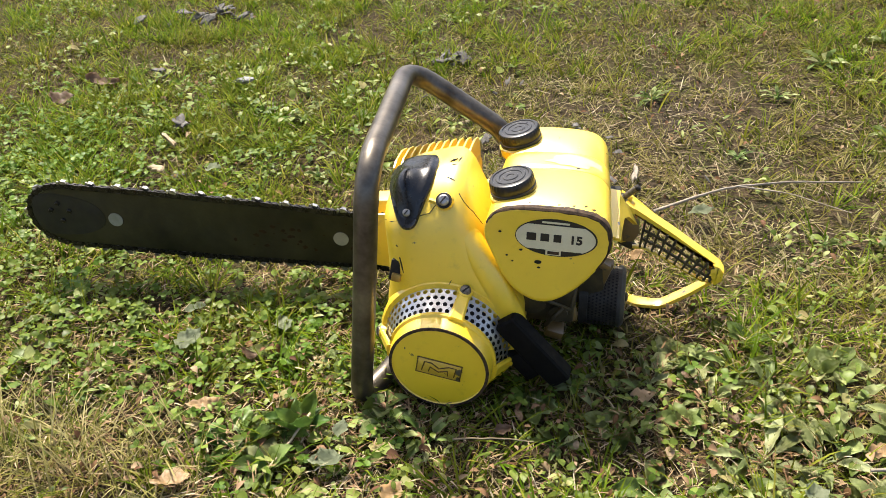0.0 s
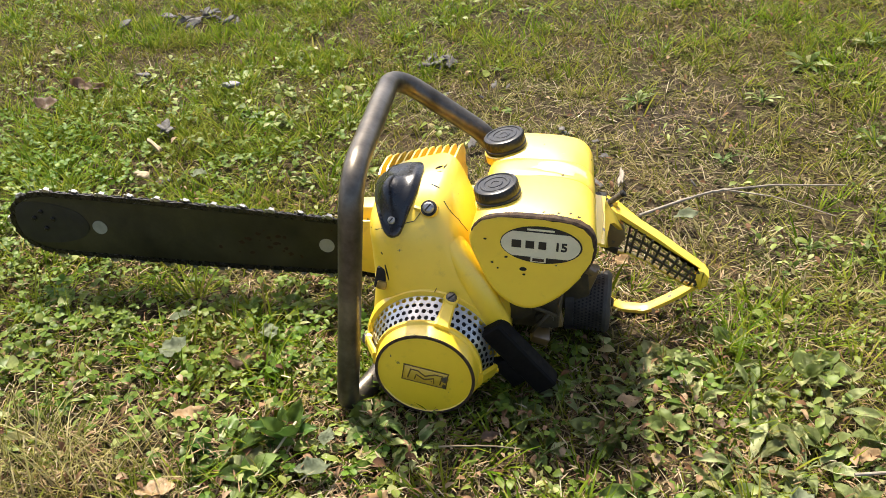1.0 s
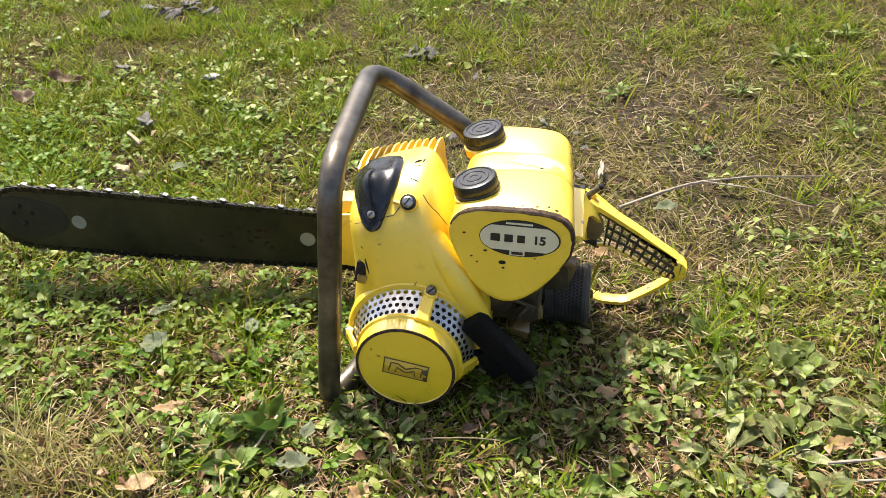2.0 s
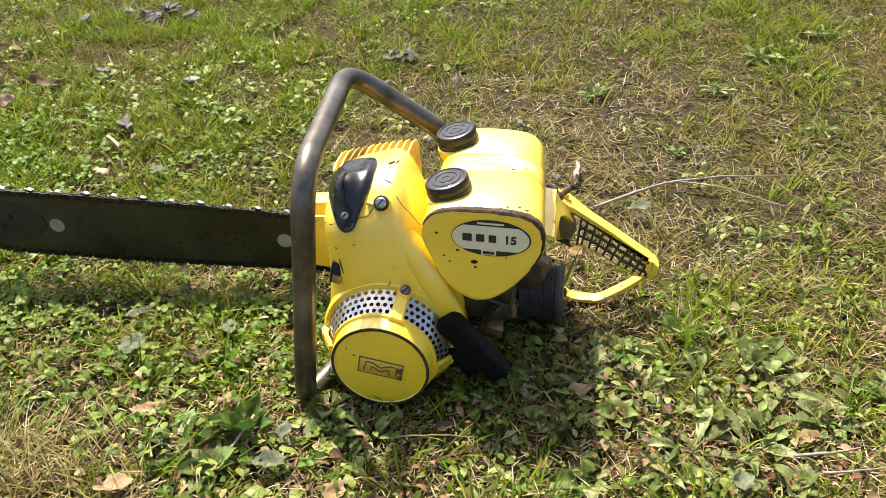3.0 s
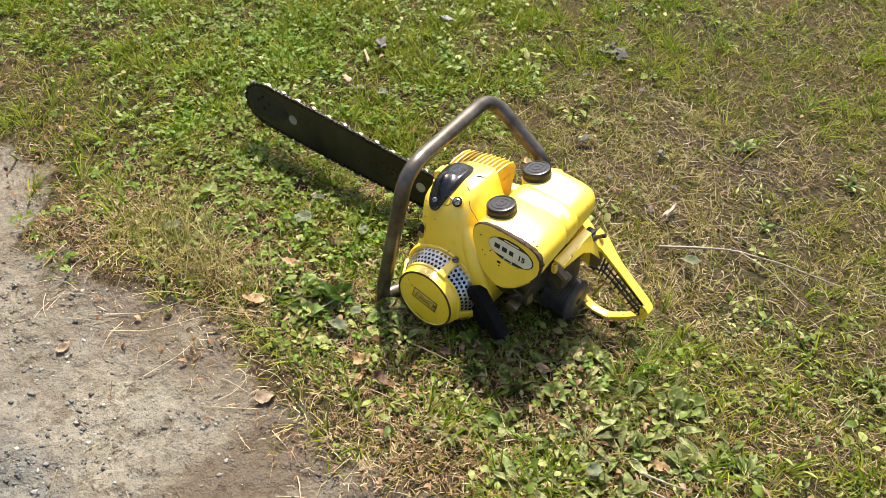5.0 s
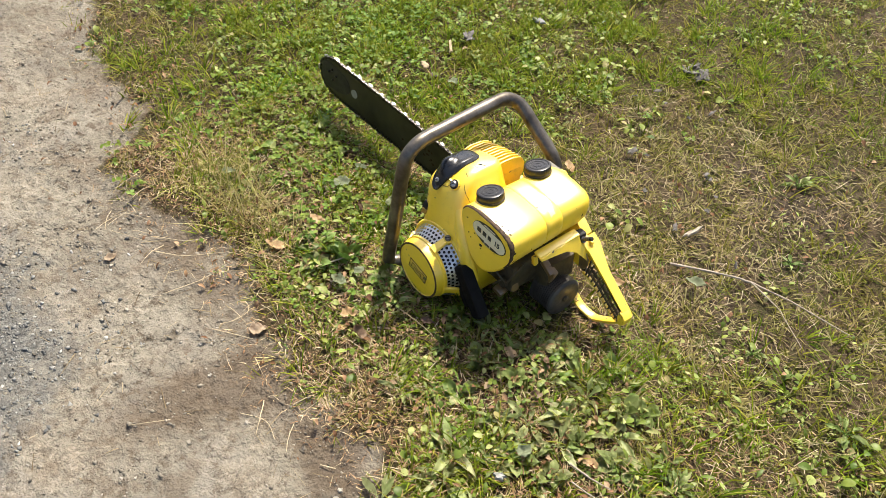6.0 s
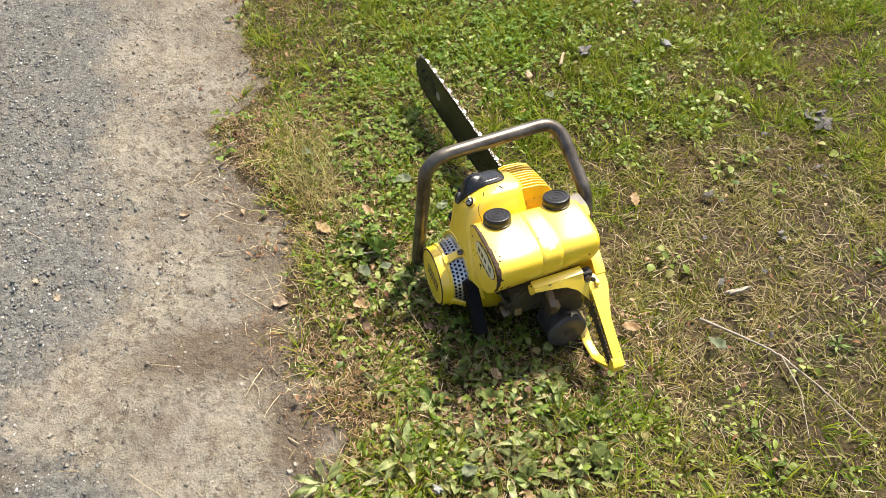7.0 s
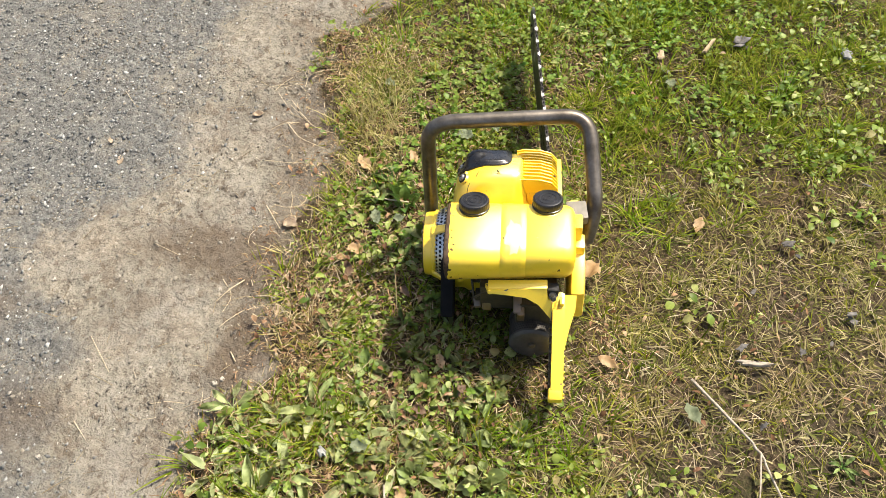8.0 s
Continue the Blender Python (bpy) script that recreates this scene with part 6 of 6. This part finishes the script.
flakes(-0.600, 0.330, 0.008, (0.022, 0.034), 2, "small grey bark chip in grass", 3)
flakes(-0.95, 1.16, 0.085, (0.02, 0.055), 20, "dark weathered bark flake in far grass", 4)
flakes(-0.871, 0.759, 0.016, (0.025, 0.040), 4, "dark bark lump in green grass", 5)
flakes(0.10, 0.46, 0.10, (0.012, 0.030), 10, "small dark bark chip on bare soil", 6)
flakes(-0.14, 0.72, 0.10, (0.012, 0.028), 8, "small dark bark chip on bare soil", 7)
chunk("stick", 0.186, 0.400, (0.078, 0.011, 0.007), 88, TWIG, "short flat weathered grey stick on the lawn", "stick", 14, 0.022, (3, 2))
chunk("wood_splinter", -0.668, 0.430, (0.058, 0.013, 0.008), -38, WOOD, "pale split wood splinter in grass", "wood", 8, 0.024, (4, 10))
chunk("wood_chip", -0.630, 0.318, (0.036, 0.022, 0.006), 10, WOOD, "pale flat wood chip in grass", "wood", 9, 0.024, (10, 6))
dead_leaf(-0.447, -0.592, 0.034, 100, DEAD_PALE, "small pale folded leaf on bare earth", 0.5, (5, 0), 0.004, 29)
chunk("bark_flake", -0.650, 0.735, (0.050, 0.026, 0.008), 0, plain("grey_flake", (0.09, 0.088, 0.085), (0.24, 0.235, 0.225), 0.6, scale=90.0), "curled pale grey bark flake on the grass", "bark", 11, 0.022)
chunk("foil_scrap", 0.380, -0.300, (0.022, 0.018, 0.008), 40, plain("pale_scrap", (0.15, 0.15, 0.13), (0.28, 0.28, 0.25), 0.7), "small whitish scrap among weed leaves", "litter", 12, 0.020)
rnd = random.Random(3)
for k in range(16):
    x, y = rnd.uniform(-1.0, 0.45), rnd.uniform(-1.0, -0.50)
    s = rnd.uniform(0.005, 0.011)
    chunk("pebble", x, y, (s * 1.2, s, s * 0.7), rnd.uniform(0, 180), CRUMB, "small loose stone on the earth path", "stone", 20 + k, s * 0.05)["group"] = "stones on the path"


# ---- weed plants ----
BLADES = {}


def plant_leaf(kind):
    if kind not in BLADES:
        size, material = {"dock": ((0.070, 0.040), BIG_WEED), "round": ((0.036, 0.026), PLANT), "long": ((0.062, 0.018), PALE_WEED), "ragged": ((0.060, 0.018), PLANT)}[kind]
        BLADES[kind] = [leaf_mesh("leaf", *size, (-0.35, -0.15, -0.6)[v], material, 90 + v, {"ragged": 0.22, "dock": 0.10, "long": 0.10, "round": 0.05}[kind], 0.7) for v in range(3)]
    return BLADES[kind]


def weed_plant(x, y, kind, count, scale, label, seed, spread=0.5, rise=25):
    """A rosette: leaves on short stalks round one root."""
    r = random.Random(seed)
    root = tagged(new("weed_plant"), label, "plant", "weeds round the saw")
    root.matrix_basis = pose(x, y, ground_at(x, y), 0, 0, r.uniform(0, 360))
    size = {"dock": 0.070, "round": 0.036, "long": 0.062, "ragged": 0.060}[kind] * scale
    for k in range(count):
        a = 360 * k / count + r.uniform(-25, 25)
        s = scale * r.uniform(0.7, 1.12)
        up = rise + r.uniform(-16, 18)
        stem = size * r.uniform(0.25, 0.6)
        way = Vector((math.cos(radians(a)), math.sin(radians(a)), 0))
        foot = Vector((0, 0, 0.002))
        top = way * stem * spread + Vector((0, 0, 0.008 + stem * 0.28))
        bm = bmesh.new()
        sweep(bm, [foot, (foot + top) / 2 + Vector((0, 0, 0.003)), top], 0.0011 * max(0.8, scale), 6)
        part("stem", bm, BIG_WEED if kind != "long" else PALE_WEED, root)
        leaf = new("leaf", r.choice(plant_leaf(kind)))
        leaf.parent = root
        half = 0.5 * size / scale * s
        leaf.matrix_basis = Matrix.Translation(top) @ pose(0, 0, 0, 0, 0, a) @ pose(0, 0, 0, r.uniform(-20, 20), -up, 0) @ Matrix.Translation((half, 0, 0)) @ Matrix.Diagonal((s, s, s, 1))


weed_plant(-0.229, -0.262, "dock", 7, 0.70, "broad dark green dock plant beside the saw", 1, 0.6, 8)
weed_plant(-0.165, -0.225, "dock", 8, 0.62, "bright green upright dock leaves beside the saw", 2, 0.4, 48)
weed_plant(-0.082, -0.172, "round", 7, 0.75, "low weed growing round the foot of the handle tube", 5)
weed_plant(-0.185, -0.285, "round", 7, 0.9, "small bright green weed under dock leaves", 3)
for k, (x, y, n, s) in enumerate(((0.265, -0.045, 6, 1.0), (0.314, -0.046, 5, 1.15), (0.352, -0.135, 7, 1.2), (0.429, -0.093, 5, 1.3), (0.430, -0.020, 5, 1.0), (0.368, -0.120, 4, 1.2), (0.427, -0.230, 6, 1.1), (0.215, -0.085, 7, 1.0), (0.180, -0.170, 7, 1.0), (0.120, -0.200, 6, 0.9), (0.250, -0.150, 7, 1.0), (0.300, -0.230, 7, 1.1), (0.220, -0.250, 6, 1.0), (0.360, -0.290, 6, 1.0), (-0.249, -0.100, 6, 1.1), (-0.190, -0.095, 6, 1.0), (-0.075, -0.200, 7, 1.0), (-0.020, -0.215, 6, 1.0), (0.085, -0.150, 6, 1.1), (0.130, -0.110, 6, 1.0), (-0.150, -0.140, 6, 0.9), (-0.320, -0.010, 6, 1.0), (-0.460, -0.060, 6, 0.9), (-0.580, -0.080, 7, 0.9), (0.480, -0.130, 6, 1.2), (0.520, -0.060, 6, 1.1), (0.33, 0.01, 5, 1.0), (0.150, -0.321, 5, 1.1), (0.241, -0.031, 5, 1.0), (0.278, -0.100, 4, 1.1), (0.407, -0.041, 4, 1.3), (0.348, -0.072, 4, 1.2), (0.367, -0.258, 5, 1.2), (0.281, -0.109, 4, 1.0), (0.410, -0.150, 5, 1.2))):
    weed_plant(x, y, ("round", "ragged", "round", "long")[k % 4], n + 1, s * (0.78, 0.50, 0.66, 0.50)[k % 4], ("low weed with rounded green leaves", "low weed with ragged green leaves", "low weed with rounded green leaves", "low weed with narrow pale leaves")[k % 4], 10 + k, 0.6, (4, 14, 26, 9)[k % 4])
for k, (x, y, n, s) in enumerate(((0.300, -0.470, 9, 0.75), (0.360, -0.440, 9, 0.7), (0.420, -0.470, 9, 0.8), (0.330, -0.370, 8, 0.8), (0.420, -0.360, 9, 0.9), (0.480, -0.300, 8, 1.0), (0.390, -0.180, 7, 0.9), (0.330, -0.190, 7, 0.8), (0.300, -0.330, 8, 0.9), (0.460, -0.400, 9, 1.0))):
    weed_plant(x, y, "long", n, s * 0.92, "pale green rosette of long narrow leaves", 60 + k, 0.6, 6)
for k, (x, y, n, s) in enumerate(((0.560, -0.080, 10, 1.0), (0.211, 0.749, 10, 1.0), (0.559, 0.968, 10, 1.3), (0.710, 1.118, 10, 1.3), (-0.340, 0.597, 8, 0.8), (-0.459, 0.578, 7, 0.8), (-0.20, 0.30, 7, 0.6), (-0.35, 0.36, 7, 0.6), (0.62, 0.62, 9, 0.9), (0.456, 0.249, 7, 0.7), (0.356, 0.511, 7, 0.7), (0.66, 0.24, 9, 1.0), (0.45, 0.78, 8, 0.9))):
    weed_plant(x, y, "ragged", n, s * 0.55, "flat rosette of ragged-edged green leaves", 80 + k, 0.5, 6)
